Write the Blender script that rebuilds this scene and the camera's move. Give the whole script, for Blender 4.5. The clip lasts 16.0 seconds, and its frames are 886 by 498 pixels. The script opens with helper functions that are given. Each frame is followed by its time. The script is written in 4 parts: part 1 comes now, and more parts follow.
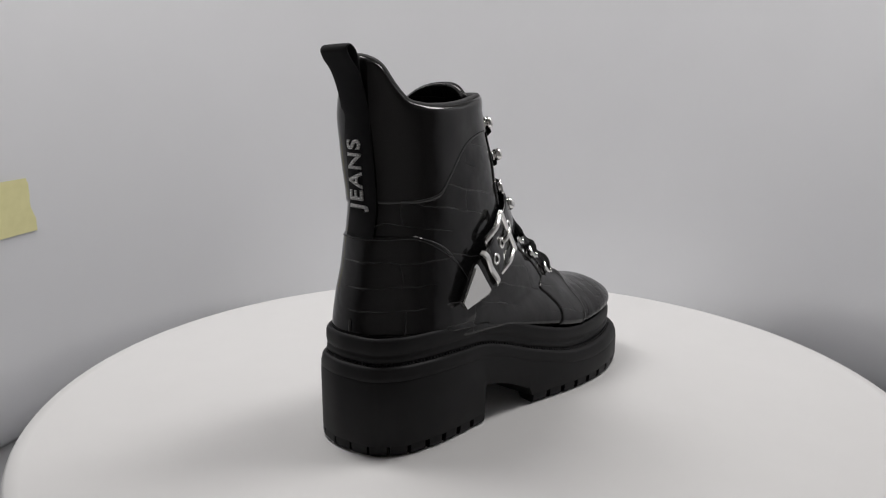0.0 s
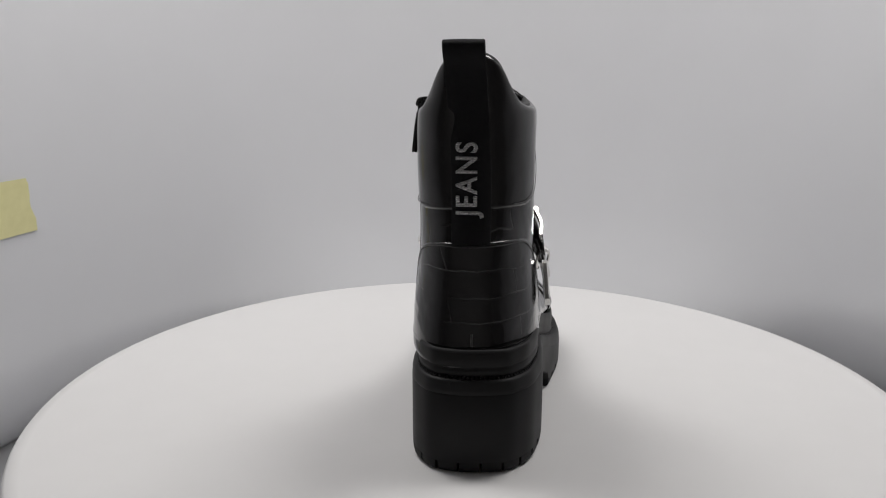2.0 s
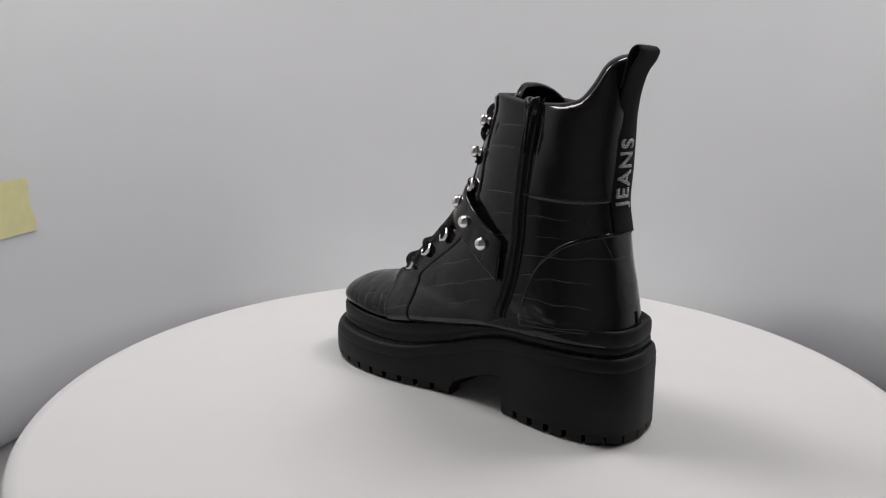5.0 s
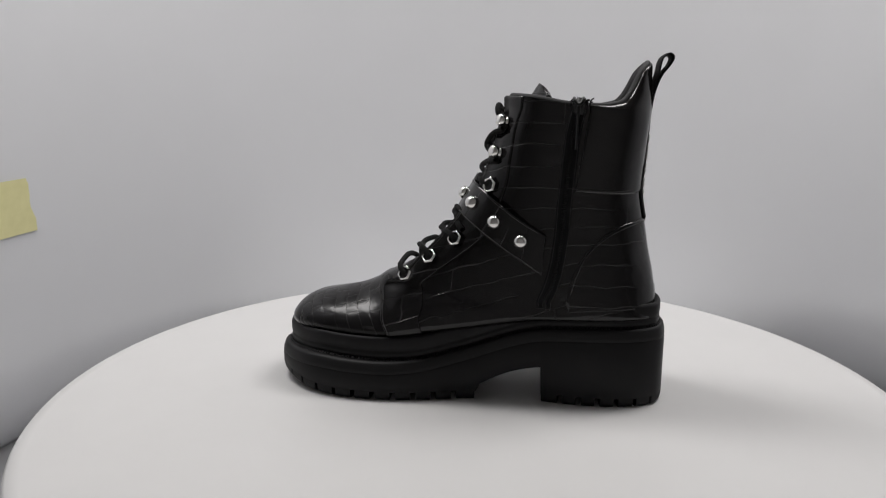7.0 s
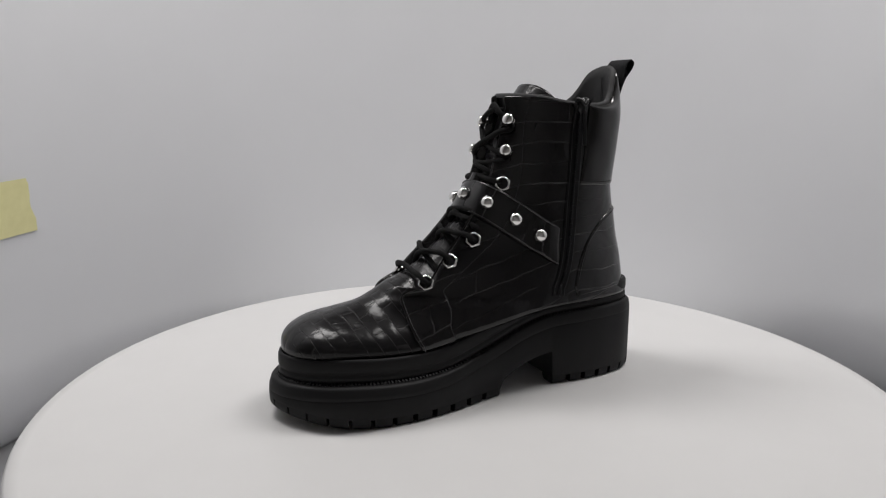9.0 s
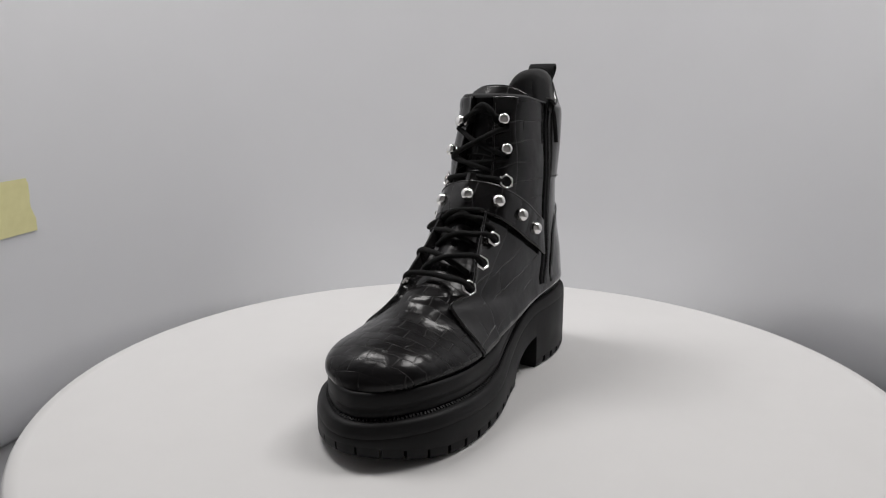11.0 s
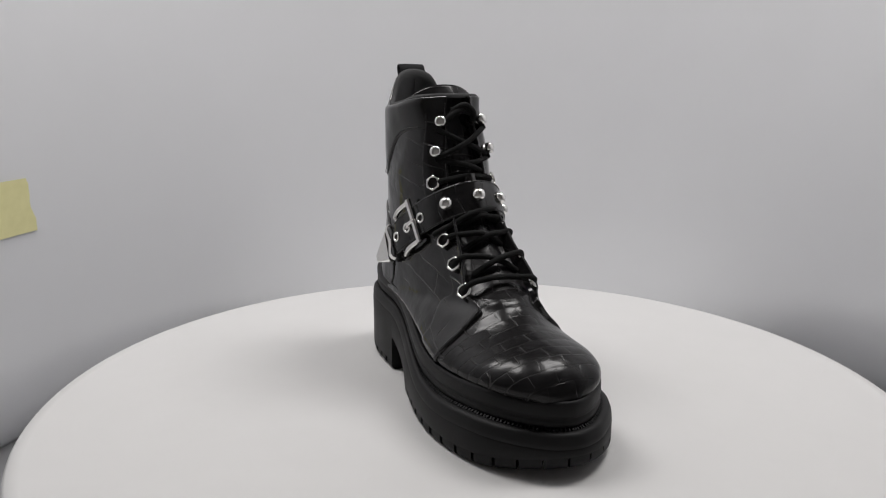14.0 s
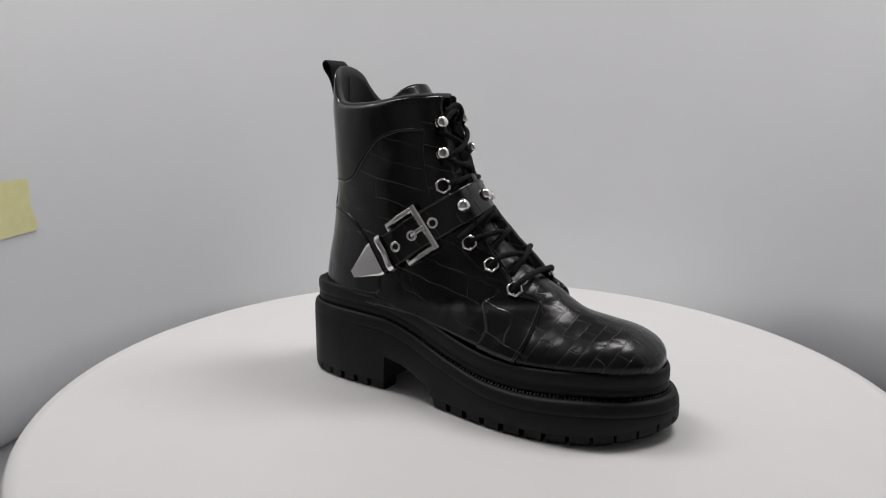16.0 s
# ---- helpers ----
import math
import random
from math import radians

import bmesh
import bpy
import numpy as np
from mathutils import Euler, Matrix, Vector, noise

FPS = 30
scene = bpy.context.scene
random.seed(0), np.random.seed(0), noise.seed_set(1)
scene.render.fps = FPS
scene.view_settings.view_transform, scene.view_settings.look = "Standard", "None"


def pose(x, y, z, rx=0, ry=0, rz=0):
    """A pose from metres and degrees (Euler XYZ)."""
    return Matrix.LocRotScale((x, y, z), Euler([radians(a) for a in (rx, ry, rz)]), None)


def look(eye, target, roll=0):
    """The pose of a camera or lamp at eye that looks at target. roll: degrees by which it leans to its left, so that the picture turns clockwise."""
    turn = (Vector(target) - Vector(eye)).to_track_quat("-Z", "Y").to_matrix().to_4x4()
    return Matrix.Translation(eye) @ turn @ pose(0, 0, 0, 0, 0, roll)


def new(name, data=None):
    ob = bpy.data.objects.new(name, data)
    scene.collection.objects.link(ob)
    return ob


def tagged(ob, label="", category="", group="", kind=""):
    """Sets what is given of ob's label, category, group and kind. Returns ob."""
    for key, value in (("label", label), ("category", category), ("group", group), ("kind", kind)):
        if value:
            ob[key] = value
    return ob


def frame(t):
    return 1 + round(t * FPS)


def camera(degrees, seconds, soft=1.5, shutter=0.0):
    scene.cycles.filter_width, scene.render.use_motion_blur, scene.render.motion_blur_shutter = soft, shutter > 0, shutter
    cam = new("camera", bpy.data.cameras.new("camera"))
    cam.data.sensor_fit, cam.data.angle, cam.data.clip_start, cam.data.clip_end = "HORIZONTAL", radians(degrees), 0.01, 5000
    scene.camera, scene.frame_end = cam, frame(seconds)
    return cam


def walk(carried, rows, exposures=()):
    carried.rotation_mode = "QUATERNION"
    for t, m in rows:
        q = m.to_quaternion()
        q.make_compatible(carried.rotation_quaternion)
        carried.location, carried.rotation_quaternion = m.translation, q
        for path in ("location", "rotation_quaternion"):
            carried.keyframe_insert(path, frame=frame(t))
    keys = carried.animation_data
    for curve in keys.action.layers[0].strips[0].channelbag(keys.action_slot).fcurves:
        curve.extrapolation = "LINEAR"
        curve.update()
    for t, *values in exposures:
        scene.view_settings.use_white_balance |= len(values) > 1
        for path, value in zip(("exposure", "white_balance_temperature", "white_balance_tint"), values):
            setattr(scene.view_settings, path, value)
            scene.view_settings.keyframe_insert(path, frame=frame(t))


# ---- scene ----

# ---- camera: stands still in front of a turntable ----
cam = camera(64.15, 16.0, soft=1.15)
EYE = Vector((0.0, -0.51, 0.2099))
VIEW = Matrix.Translation(EYE) @ Matrix.Rotation(radians(2.716), 4, "Z") @ Matrix.Rotation(radians(90 - 11.733), 4, "X")
walk(cam, [(0.0, VIEW), (16.0, VIEW)])

# ---- light: two long lamps in the tent's roof, and the white cloth round it ----
world = bpy.data.worlds.new("world")
scene.world = world
world.use_nodes = True
world.node_tree.nodes["Background"].inputs[0].default_value = (0.9, 0.95, 1.0, 1)
world.node_tree.nodes["Background"].inputs[1].default_value = 0.3


def roof_lamp(x, y, watts, sx, sy):
    data = bpy.data.lights.new("roof_lamp", "AREA")
    data.shape, data.size, data.size_y, data.energy = "RECTANGLE", sx, sy, watts
    data.color = (1.0, 0.975, 0.965)
    ob = new("roof_lamp", data)
    ob.matrix_world = look((x, y, 1.0), (x * 0.5, y - 0.08, 0.0))
    return ob


roof_lamp(-0.38, 0.15, 7.9, 0.24, 0.44)
roof_lamp(0.38, 0.15, 7.9, 0.24, 0.44)
scene.view_settings.exposure = -0.53


# ---- materials ----
def material(name, color, rough, metal=0.0):
    m = bpy.data.materials.new(name)
    m.use_nodes = True
    b = m.node_tree.nodes["Principled BSDF"]
    b.inputs["Base Color"].default_value = (*color, 1)
    b.inputs["Roughness"].default_value = rough
    b.inputs["Metallic"].default_value = metal
    return m


def nodes_of(m):
    return m.node_tree.nodes, m.node_tree.links, m.node_tree.nodes["Principled BSDF"]


def with_noise(m, coord, scale, bump, rough=None, colors=None, detail=6, distance=0.001):
    """Fine relief, and optionally gloss and colour that vary with the same grain."""
    ns, ln, b = nodes_of(m)
    tc = ns.new("ShaderNodeTexCoord")
    tex = ns.new("ShaderNodeTexNoise")
    tex.inputs["Scale"].default_value, tex.inputs["Detail"].default_value = scale, detail
    ln.new(tc.outputs[coord], tex.inputs["Vector"])
    bp = ns.new("ShaderNodeBump")
    bp.inputs["Strength"].default_value, bp.inputs["Distance"].default_value = bump, distance
    ln.new(tex.outputs["Fac"], bp.inputs["Height"])
    ln.new(bp.outputs["Normal"], b.inputs["Normal"])
    if rough:
        mp = ns.new("ShaderNodeMapRange")
        mp.inputs["To Min"].default_value, mp.inputs["To Max"].default_value = rough
        big = ns.new("ShaderNodeTexNoise")
        big.inputs["Scale"].default_value = scale / 12
        ln.new(tc.outputs[coord], big.inputs["Vector"])
        ln.new(big.outputs["Fac"], mp.inputs["Value"])
        ln.new(mp.outputs["Result"], b.inputs["Roughness"])
    if colors:
        mx = ns.new("ShaderNodeMix")
        mx.data_type = "RGBA"
        mx.inputs[6].default_value, mx.inputs[7].default_value = (*colors[0], 1), (*colors[1], 1)
        ln.new(tex.outputs["Fac"], mx.inputs[0])
        ln.new(mx.outputs[2], b.inputs["Base Color"])
    return m, bp


def croc_material(name, width, row, offset=0.5, depth=0.5, gloss=(0.12, 0.23), pillow=0.5, shine=0.4):
    """Glossy black leather pressed into scales: fine raised creases in uneven rows (sizes in metres)."""
    m = material(name, (0.010, 0.009, 0.009), 0.2)
    ns, ln, b = nodes_of(m)
    uv = ns.new("ShaderNodeUVMap")
    uv.uv_map = "grain"
    warp = ns.new("ShaderNodeTexNoise")
    warp.inputs["Scale"].default_value, warp.inputs["Detail"].default_value = 45, 2
    ln.new(uv.outputs[0], warp.inputs["Vector"])
    sub = ns.new("ShaderNodeVectorMath")
    sub.operation = "SUBTRACT"
    sub.inputs[1].default_value = (0.5, 0.5, 0.5)
    ln.new(warp.outputs["Color"], sub.inputs[0])
    mad = ns.new("ShaderNodeVectorMath")
    mad.operation = "MULTIPLY_ADD"
    mad.inputs[1].default_value = (0.008, 0.006, 0)
    ln.new(sub.outputs[0], mad.inputs[0])
    ln.new(uv.outputs[0], mad.inputs[2])
    brick = ns.new("ShaderNodeTexBrick")
    brick.offset = offset
    brick.inputs["Color1"].default_value = brick.inputs["Color2"].default_value = (1, 1, 1, 1)
    brick.inputs["Mortar"].default_value = (0, 0, 0, 1)
    brick.inputs["Scale"].default_value = 1.0
    brick.inputs["Mortar Size"].default_value, brick.inputs["Mortar Smooth"].default_value = 0.0005, 0.6
    brick.inputs["Brick Width"].default_value, brick.inputs["Row Height"].default_value = width, row
    ln.new(mad.outputs[0], brick.inputs["Vector"])
    fine = ns.new("ShaderNodeTexNoise")
    fine.inputs["Scale"].default_value, fine.inputs["Detail"].default_value = 900, 4
    ln.new(uv.outputs[0], fine.inputs["Vector"])
    big = ns.new("ShaderNodeTexNoise")
    big.inputs["Scale"].default_value = 60
    ln.new(uv.outputs[0], big.inputs["Vector"])
    b1 = ns.new("ShaderNodeBump")
    b1.inputs["Strength"].default_value, b1.inputs["Distance"].default_value = depth, 0.0005
    ln.new(brick.outputs["Color"], b1.inputs["Height"])
    # the pressed creases are deep in places and almost gone in others
    worn = ns.new("ShaderNodeTexNoise")
    worn.inputs["Scale"].default_value, worn.inputs["Detail"].default_value = 38, 1
    ln.new(uv.outputs[0], worn.inputs["Vector"])
    press = ns.new("ShaderNodeMapRange")
    press.inputs["From Min"].default_value, press.inputs["From Max"].default_value = 0.36, 0.62
    press.inputs["To Min"].default_value, press.inputs["To Max"].default_value = 0.12, 1.0
    ln.new(worn.outputs["Fac"], press.inputs["Value"])
    deep = ns.new("ShaderNodeMath")
    deep.operation = "MULTIPLY"
    deep.inputs[1].default_value = depth
    ln.new(press.outputs["Result"], deep.inputs[0])
    ln.new(deep.outputs[0], b1.inputs["Strength"])
    b2 = ns.new("ShaderNodeBump")
    b2.inputs["Strength"].default_value, b2.inputs["Distance"].default_value = 0.08, 0.0003
    ln.new(fine.outputs["Fac"], b2.inputs["Height"])
    # each scale swells a little towards its middle
    cushion = ns.new("ShaderNodeTexBrick")
    cushion.offset = offset
    cushion.inputs["Color1"].default_value = cushion.inputs["Color2"].default_value = (1, 1, 1, 1)
    cushion.inputs["Mortar"].default_value = (0, 0, 0, 1)
    cushion.inputs["Scale"].default_value = 1.0
    cushion.inputs["Mortar Size"].default_value, cushion.inputs["Mortar Smooth"].default_value = min(width, row) * 0.4, 1.0
    cushion.inputs["Brick Width"].default_value, cushion.inputs["Row Height"].default_value = width, row
    ln.new(mad.outputs[0], cushion.inputs["Vector"])
    b0 = ns.new("ShaderNodeBump")
    b0.inputs["Strength"].default_value, b0.inputs["Distance"].default_value = pillow, 0.0008
    ln.new(cushion.outputs["Color"], b0.inputs["Height"])
    ln.new(b1.outputs["Normal"], b0.inputs["Normal"])
    ln.new(b0.outputs["Normal"], b2.inputs["Normal"])
    b.inputs["Specular IOR Level"].default_value = shine
    b3 = ns.new("ShaderNodeBump")
    b3.inputs["Strength"].default_value, b3.inputs["Distance"].default_value = 0.22, 0.003
    ln.new(big.outputs["Fac"], b3.inputs["Height"])
    ln.new(b2.outputs["Normal"], b3.inputs["Normal"])
    ln.new(b3.outputs["Normal"], b.inputs["Normal"])
    mp = ns.new("ShaderNodeMapRange")
    mp.inputs["To Min"].default_value, mp.inputs["To Max"].default_value = gloss
    ln.new(big.outputs["Fac"], mp.inputs["Value"])
    ln.new(mp.outputs["Result"], b.inputs["Roughness"])
    # creases are also coloured paler, for the light their edges catch
    mx = ns.new("ShaderNodeMix")
    mx.data_type = "RGBA"
    mx.inputs[6].default_value, mx.inputs[7].default_value = (0.0095, 0.0090, 0.0095, 1), (0.030, 0.029, 0.029, 1)
    crease = ns.new("ShaderNodeMath")
    crease.operation = "SUBTRACT"
    crease.inputs[0].default_value = 1.0
    ln.new(brick.outputs["Color"], crease.inputs[1])
    shown = ns.new("ShaderNodeMath")
    shown.operation = "MULTIPLY"
    ln.new(crease.outputs[0], shown.inputs[0])
    ln.new(press.outputs["Result"], shown.inputs[1])
    ln.new(shown.outputs[0], mx.inputs[0])
    ln.new(mx.outputs[2], b.inputs["Base Color"])
    return m


cloth = with_noise(material("cloth", (0.72, 0.73, 0.76), 0.9), "Object", 8, 0.05, colors=((0.655, 0.66, 0.675), (0.69, 0.695, 0.71)))[0]
bounce_wall = with_noise(material("bounce_wall", (0.25, 0.24, 0.23), 0.9), "Object", 6, 0.05, colors=((0.44, 0.43, 0.42), (0.50, 0.49, 0.48)))[0]
disc_white = with_noise(material("disc_white", (0.8, 0.79, 0.78), 0.5), "Object", 30, 0.03, rough=(0.42, 0.55), colors=((0.615, 0.61, 0.605), (0.645, 0.64, 0.635)))[0]
floor_grey = with_noise(material("floor_grey", (0.4, 0.4, 0.41), 0.8), "Object", 10, 0.05, colors=((0.50, 0.50, 0.51), (0.56, 0.56, 0.57)))[0]
paper = with_noise(material("paper", (0.75, 0.72, 0.35), 0.8), "Object", 60, 0.5, colors=((0.66, 0.62, 0.31), (0.78, 0.74, 0.40)))[0]
leather = with_noise(material("leather", (0.0095, 0.009, 0.009), 0.3), "Object", 420, 0.22, rough=(0.11, 0.20), distance=0.0003)[0]


def uneven(m, scale, distance):
    """Broad soft unevenness of stretched leather under its fine grain."""
    ns, ln, b = nodes_of(m)
    tc, tex, bp = ns.new("ShaderNodeTexCoord"), ns.new("ShaderNodeTexNoise"), ns.new("ShaderNodeBump")
    tex.inputs["Scale"].default_value, tex.inputs["Detail"].default_value = scale, 0.5
    tex.inputs["Distortion"].default_value = 0.0
    bp.inputs["Strength"].default_value, bp.inputs["Distance"].default_value = 1.0, distance
    ln.new(tc.outputs["Object"], tex.inputs["Vector"])
    ln.new(tex.outputs["Fac"], bp.inputs["Height"])
    ln.new(b.inputs["Normal"].links[0].from_socket, bp.inputs["Normal"])
    ln.new(bp.outputs["Normal"], b.inputs["Normal"])


uneven(leather, 60, 0.0010)
croc = croc_material("croc", 0.12, 0.0145, 0.37, 0.45, (0.09, 0.18), 0.10, 0.43)
croc_square = croc_material("croc_square", 0.0165, 0.0098, 0.5, 1.0, (0.16, 0.27), 0.10, 0.22)
croc_dull = croc_material("croc_dull", 0.012, 0.011, 0.5, 0.6, (0.22, 0.34), 0.12, 0.22)
croc_strap = croc_material("croc_strap", 0.017, 0.06, 0.0, 0.9, (0.10, 0.2), 0.3, 0.45)
uneven(croc, 50, 0.0011)
uneven(croc_square, 70, 0.0008)
uneven(croc_strap, 80, 0.0006)
rubber = with_noise(material("rubber", (0.006, 0.0058, 0.0065), 0.55), "Object", 500, 0.12, rough=(0.48, 0.66), distance=0.0004)[0]
rubber.node_tree.nodes["Principled BSDF"].inputs["Specular IOR Level"].default_value = 0.25
lining = with_noise(material("lining", (0.016, 0.016, 0.017), 0.7), "Object", 900, 0.3)[0]
webbing = with_noise(material("webbing", (0.008, 0.008, 0.009), 0.85), "Object", 1200, 0.5)[0]
webbing.node_tree.nodes["Principled BSDF"].inputs["Specular IOR Level"].default_value = 0.25
# near-black for the discs that stand in for shade inside the holes
hole_dark = material("hole_dark", (0.006, 0.006, 0.006), 0.9)
lace_cord = with_noise(material("lace_cord", (0.007, 0.007, 0.007), 0.9), "Object", 1500, 0.8)[0]
lace_cord.node_tree.nodes["Principled BSDF"].inputs["Specular IOR Level"].default_value = 0.25
thread = material("thread", (0.05, 0.05, 0.05), 0.7)
embroidery = with_noise(material("embroidery", (0.6, 0.6, 0.6), 0.5), "Object", 1600, 1.0, colors=((0.4, 0.4, 0.4), (0.95, 0.95, 0.93)))[0]


def satin_stitch(m):
    """Threads laid side by side across the letters."""
    ns, ln, b = nodes_of(m)
    tc, wave, bp = ns.new("ShaderNodeTexCoord"), ns.new("ShaderNodeTexWave"), ns.new("ShaderNodeBump")
    wave.bands_direction = "Z"
    wave.inputs["Scale"].default_value, wave.inputs["Distortion"].default_value = 330, 1.5
    ln.new(tc.outputs["Object"], wave.inputs["Vector"])
    mx = ns.new("ShaderNodeMix")
    mx.data_type = "RGBA"
    mx.inputs[6].default_value, mx.inputs[7].default_value = (0.32, 0.32, 0.32, 1), (1.0, 1.0, 0.98, 1)
    fleck, grain = ns.new("ShaderNodeTexNoise"), ns.new("ShaderNodeMapRange")
    fleck.inputs["Scale"].default_value, fleck.inputs["Detail"].default_value = 1100, 2
    grain.inputs["From Min"].default_value, grain.inputs["From Max"].default_value = 0.38, 0.62
    ln.new(tc.outputs["Object"], fleck.inputs["Vector"])
    ln.new(fleck.outputs["Fac"], grain.inputs["Value"])
    both = ns.new("ShaderNodeMath")
    both.operation = "MULTIPLY"
    ln.new(wave.outputs["Fac"], both.inputs[0])
    ln.new(grain.outputs["Result"], both.inputs[1])
    ln.new(both.outputs[0], mx.inputs[0])
    ln.new(mx.outputs[2], b.inputs["Base Color"])
    bp.inputs["Distance"].default_value = 0.0005
    ln.new(wave.outputs["Fac"], bp.inputs["Height"])
    ln.new(bp.outputs["Normal"], b.inputs["Normal"])


satin_stitch(embroidery)
chrome = with_noise(material("chrome", (0.86, 0.85, 0.83), 0.12, 1.0), "Object", 300, 0.02, rough=(0.10, 0.2))[0]
satin = with_noise(material("satin", (0.82, 0.81, 0.79), 0.28, 1.0), "Object", 300, 0.03, rough=(0.14, 0.26))[0]
black_metal = material("black_metal", (0.02, 0.02, 0.02), 0.3, 0.6)


# ---- helpers ----
def part(name, bm, mat, parent=None, label="", smooth=True):
    me = bpy.data.meshes.new(name)
    bmesh.ops.recalc_face_normals(bm, faces=bm.faces)
    bm.to_mesh(me)
    bm.free()
    me.materials.append(mat)
    if smooth:
        for p in me.polygons:
            p.use_smooth = True
    ob = new(name, me)
    ob.parent = parent
    return tagged(ob, label)


def curve(keys):
    """A smooth function of one number through (x, value...) rows, Catmull-Rom in x."""
    a = np.array(keys, float)
    xs, ys = a[:, 0], a[:, 1:]
    m = np.gradient(ys, xs, axis=0) if len(xs) > 2 else np.repeat((ys[1:] - ys[:-1]) / (xs[1] - xs[0]), 2, 0)

    def f(x):
        x = np.atleast_1d(np.asarray(x, float))
        i = np.clip(np.searchsorted(xs, x) - 1, 0, len(xs) - 2)
        h = (xs[i + 1] - xs[i])
        t = np.clip((x - xs[i]) / h, 0, 1)[:, None]
        h = h[:, None]
        return (2 * t**3 - 3 * t**2 + 1) * ys[i] + (t**3 - 2 * t**2 + t) * h * m[i] + (-2 * t**3 + 3 * t**2) * ys[i + 1] + (t**3 - t**2) * h * m[i + 1]

    return f


def grid_mesh(pts, closed_u=False, closed_v=False, bm=None):
    """Quads over an array of points [u][v][3] (metres)."""
    bm = bm or bmesh.new()
    nu, nv = pts.shape[:2]
    vs = [[bm.verts.new(pts[i, j]) for j in range(nv)] for i in range(nu)]
    for i in range(nu - (0 if closed_u else 1)):
        for j in range(nv - (0 if closed_v else 1)):
            i2, j2 = (i + 1) % nu, (j + 1) % nv
            bm.faces.new((vs[i][j], vs[i2][j], vs[i2][j2], vs[i][j2]))
    return bm


# ---- tent and turntable ----
def tent():
    # white sheet bent round the turntable in a wide curve
    # near the floor it bends outwards at the sides, sooner in the east, and sweeps forwards at the back
    # these bends are shaped to shade the sides' foot and brighten the back
    depths = np.linspace(0, 0.26, 27)
    spread = np.concatenate([[0], np.cumsum(0.01 * np.tan(np.radians(np.minimum(depths[1:] * 450, 45))))])
    falls = np.linspace(0, 0.45, 46)
    sweep = np.concatenate([[0], np.cumsum(0.01 * np.tan(np.radians(np.minimum(falls[1:] * 130, 35))))])

    def ring(z):
        base = [(-1, -0.4), (-1, -0.05)] + [(-math.cos(a), math.sin(a)) for a in np.linspace(0, math.pi, 48)] + [(1, -0.05), (1, -0.4)]
        row = []
        for k, (cx, cy) in enumerate(base):
            back = min(max((cy - 0.6) / 0.35, 0), 1) if 2 <= k < 50 else 0.0
            back = back * back * (3 - 2 * back)
            start = -0.135 + 0.03 * min(max((cx - 0.6) / 0.3, 0), 1)
            r = 0.67 + np.interp(start - z, depths, spread) * (1 - back) - np.interp(0.14 - z, falls, sweep) * back
            row.append((0.05 + r * cx, 0.27 + r * cy if 2 <= k < 50 else cy, z))
        return row

    rows = [ring(z) for z in np.linspace(-0.301, -0.04, 28)] + [ring(z) for z in np.linspace(0.0, 1.1, 8)]
    ob = part("backdrop", grid_mesh(np.array(rows)), cloth)
    ob.modifiers.new("thick", "SOLIDIFY").thickness = 0.002
    tagged(ob, "smooth white sheet curving up behind the turntable", "backdrop", kind="structure")

    def slab(name, mat, label, category, loc, size):
        bm = bmesh.new()
        bmesh.ops.create_cube(bm, size=1.0, matrix=Matrix.Translation(loc) @ Matrix.Diagonal((*size, 1)))
        tagged(part(name, bm, mat, smooth=False), label, category, kind="structure")

    slab("floor", floor_grey, "plain grey surface under the turntable", "floor", (0, 0.0, -0.312), (2.8, 2.6, 0.02))
    # unseen shell, its size and tone set to bounce light onto the boot's front
    slab("ceiling", bounce_wall, "plain unseen ceiling added to bounce light", "ceiling", (0, 0.0, 1.71), (2.8, 2.6, 0.02))
    slab("wall_front", bounce_wall, "plain unseen wall added behind the camera to bounce light", "wall", (0, -1.31, 0.70), (2.8, 0.02, 2.0))
    slab("wall_east", bounce_wall, "plain unseen wall added to bounce light", "wall", (1.41, 0.0, 0.70), (0.02, 2.64, 2.0))
    slab("wall_west", bounce_wall, "plain unseen wall added to bounce light", "wall", (-1.41, 0.0, 0.70), (0.02, 2.64, 2.0))
    slab("wall_north", bounce_wall, "plain unseen wall added to bounce light", "wall", (0, 1.31, 0.70), (2.8, 0.02, 2.0))


def turntable():
    prof = [(0.0, 0.0), (0.15, 0.0), (0.3, 0.0), (0.3070, -0.0004), (0.3092, -0.0025), (0.31, -0.006), (0.31, -0.026), (0.3085, -0.03), (0.30, -0.031), (0.0, -0.031)]
    n = 256
    pts = np.array([[(r * math.cos(a), r * math.sin(a), z) for r, z in prof] for a in np.linspace(0, 2 * math.pi, n, endpoint=False)])
    bm = grid_mesh(pts, closed_u=True)
    bmesh.ops.remove_doubles(bm, verts=bm.verts, dist=1e-6)
    root = new("turntable")
    disc = part("disc", bm, disc_white, root, "matt white round top")
    bm = bmesh.new()
    bmesh.ops.create_cone(bm, segments=64, radius1=0.16, radius2=0.13, depth=0.272, cap_ends=True, matrix=Matrix.Translation((0, 0, -0.1662)))
    part("pedestal", bm, disc_white, root)
    return tagged(root, "white round motorised turntable with a matt top", "turntable")


# ---- the boot, in millimetres, y to the toe, x to the buckle ----
XC_LOW = curve([(-140, -4), (-100, 0), (-50, 1), (0, 3.2), (50, 6.8), (90, 6.6), (160, 6)])
XC_TOP = curve([(-140, -4), (-100, -0.8), (-50, 0.9), (0, 1.3), (50, 1.6), (90, 5), (160, 6)])


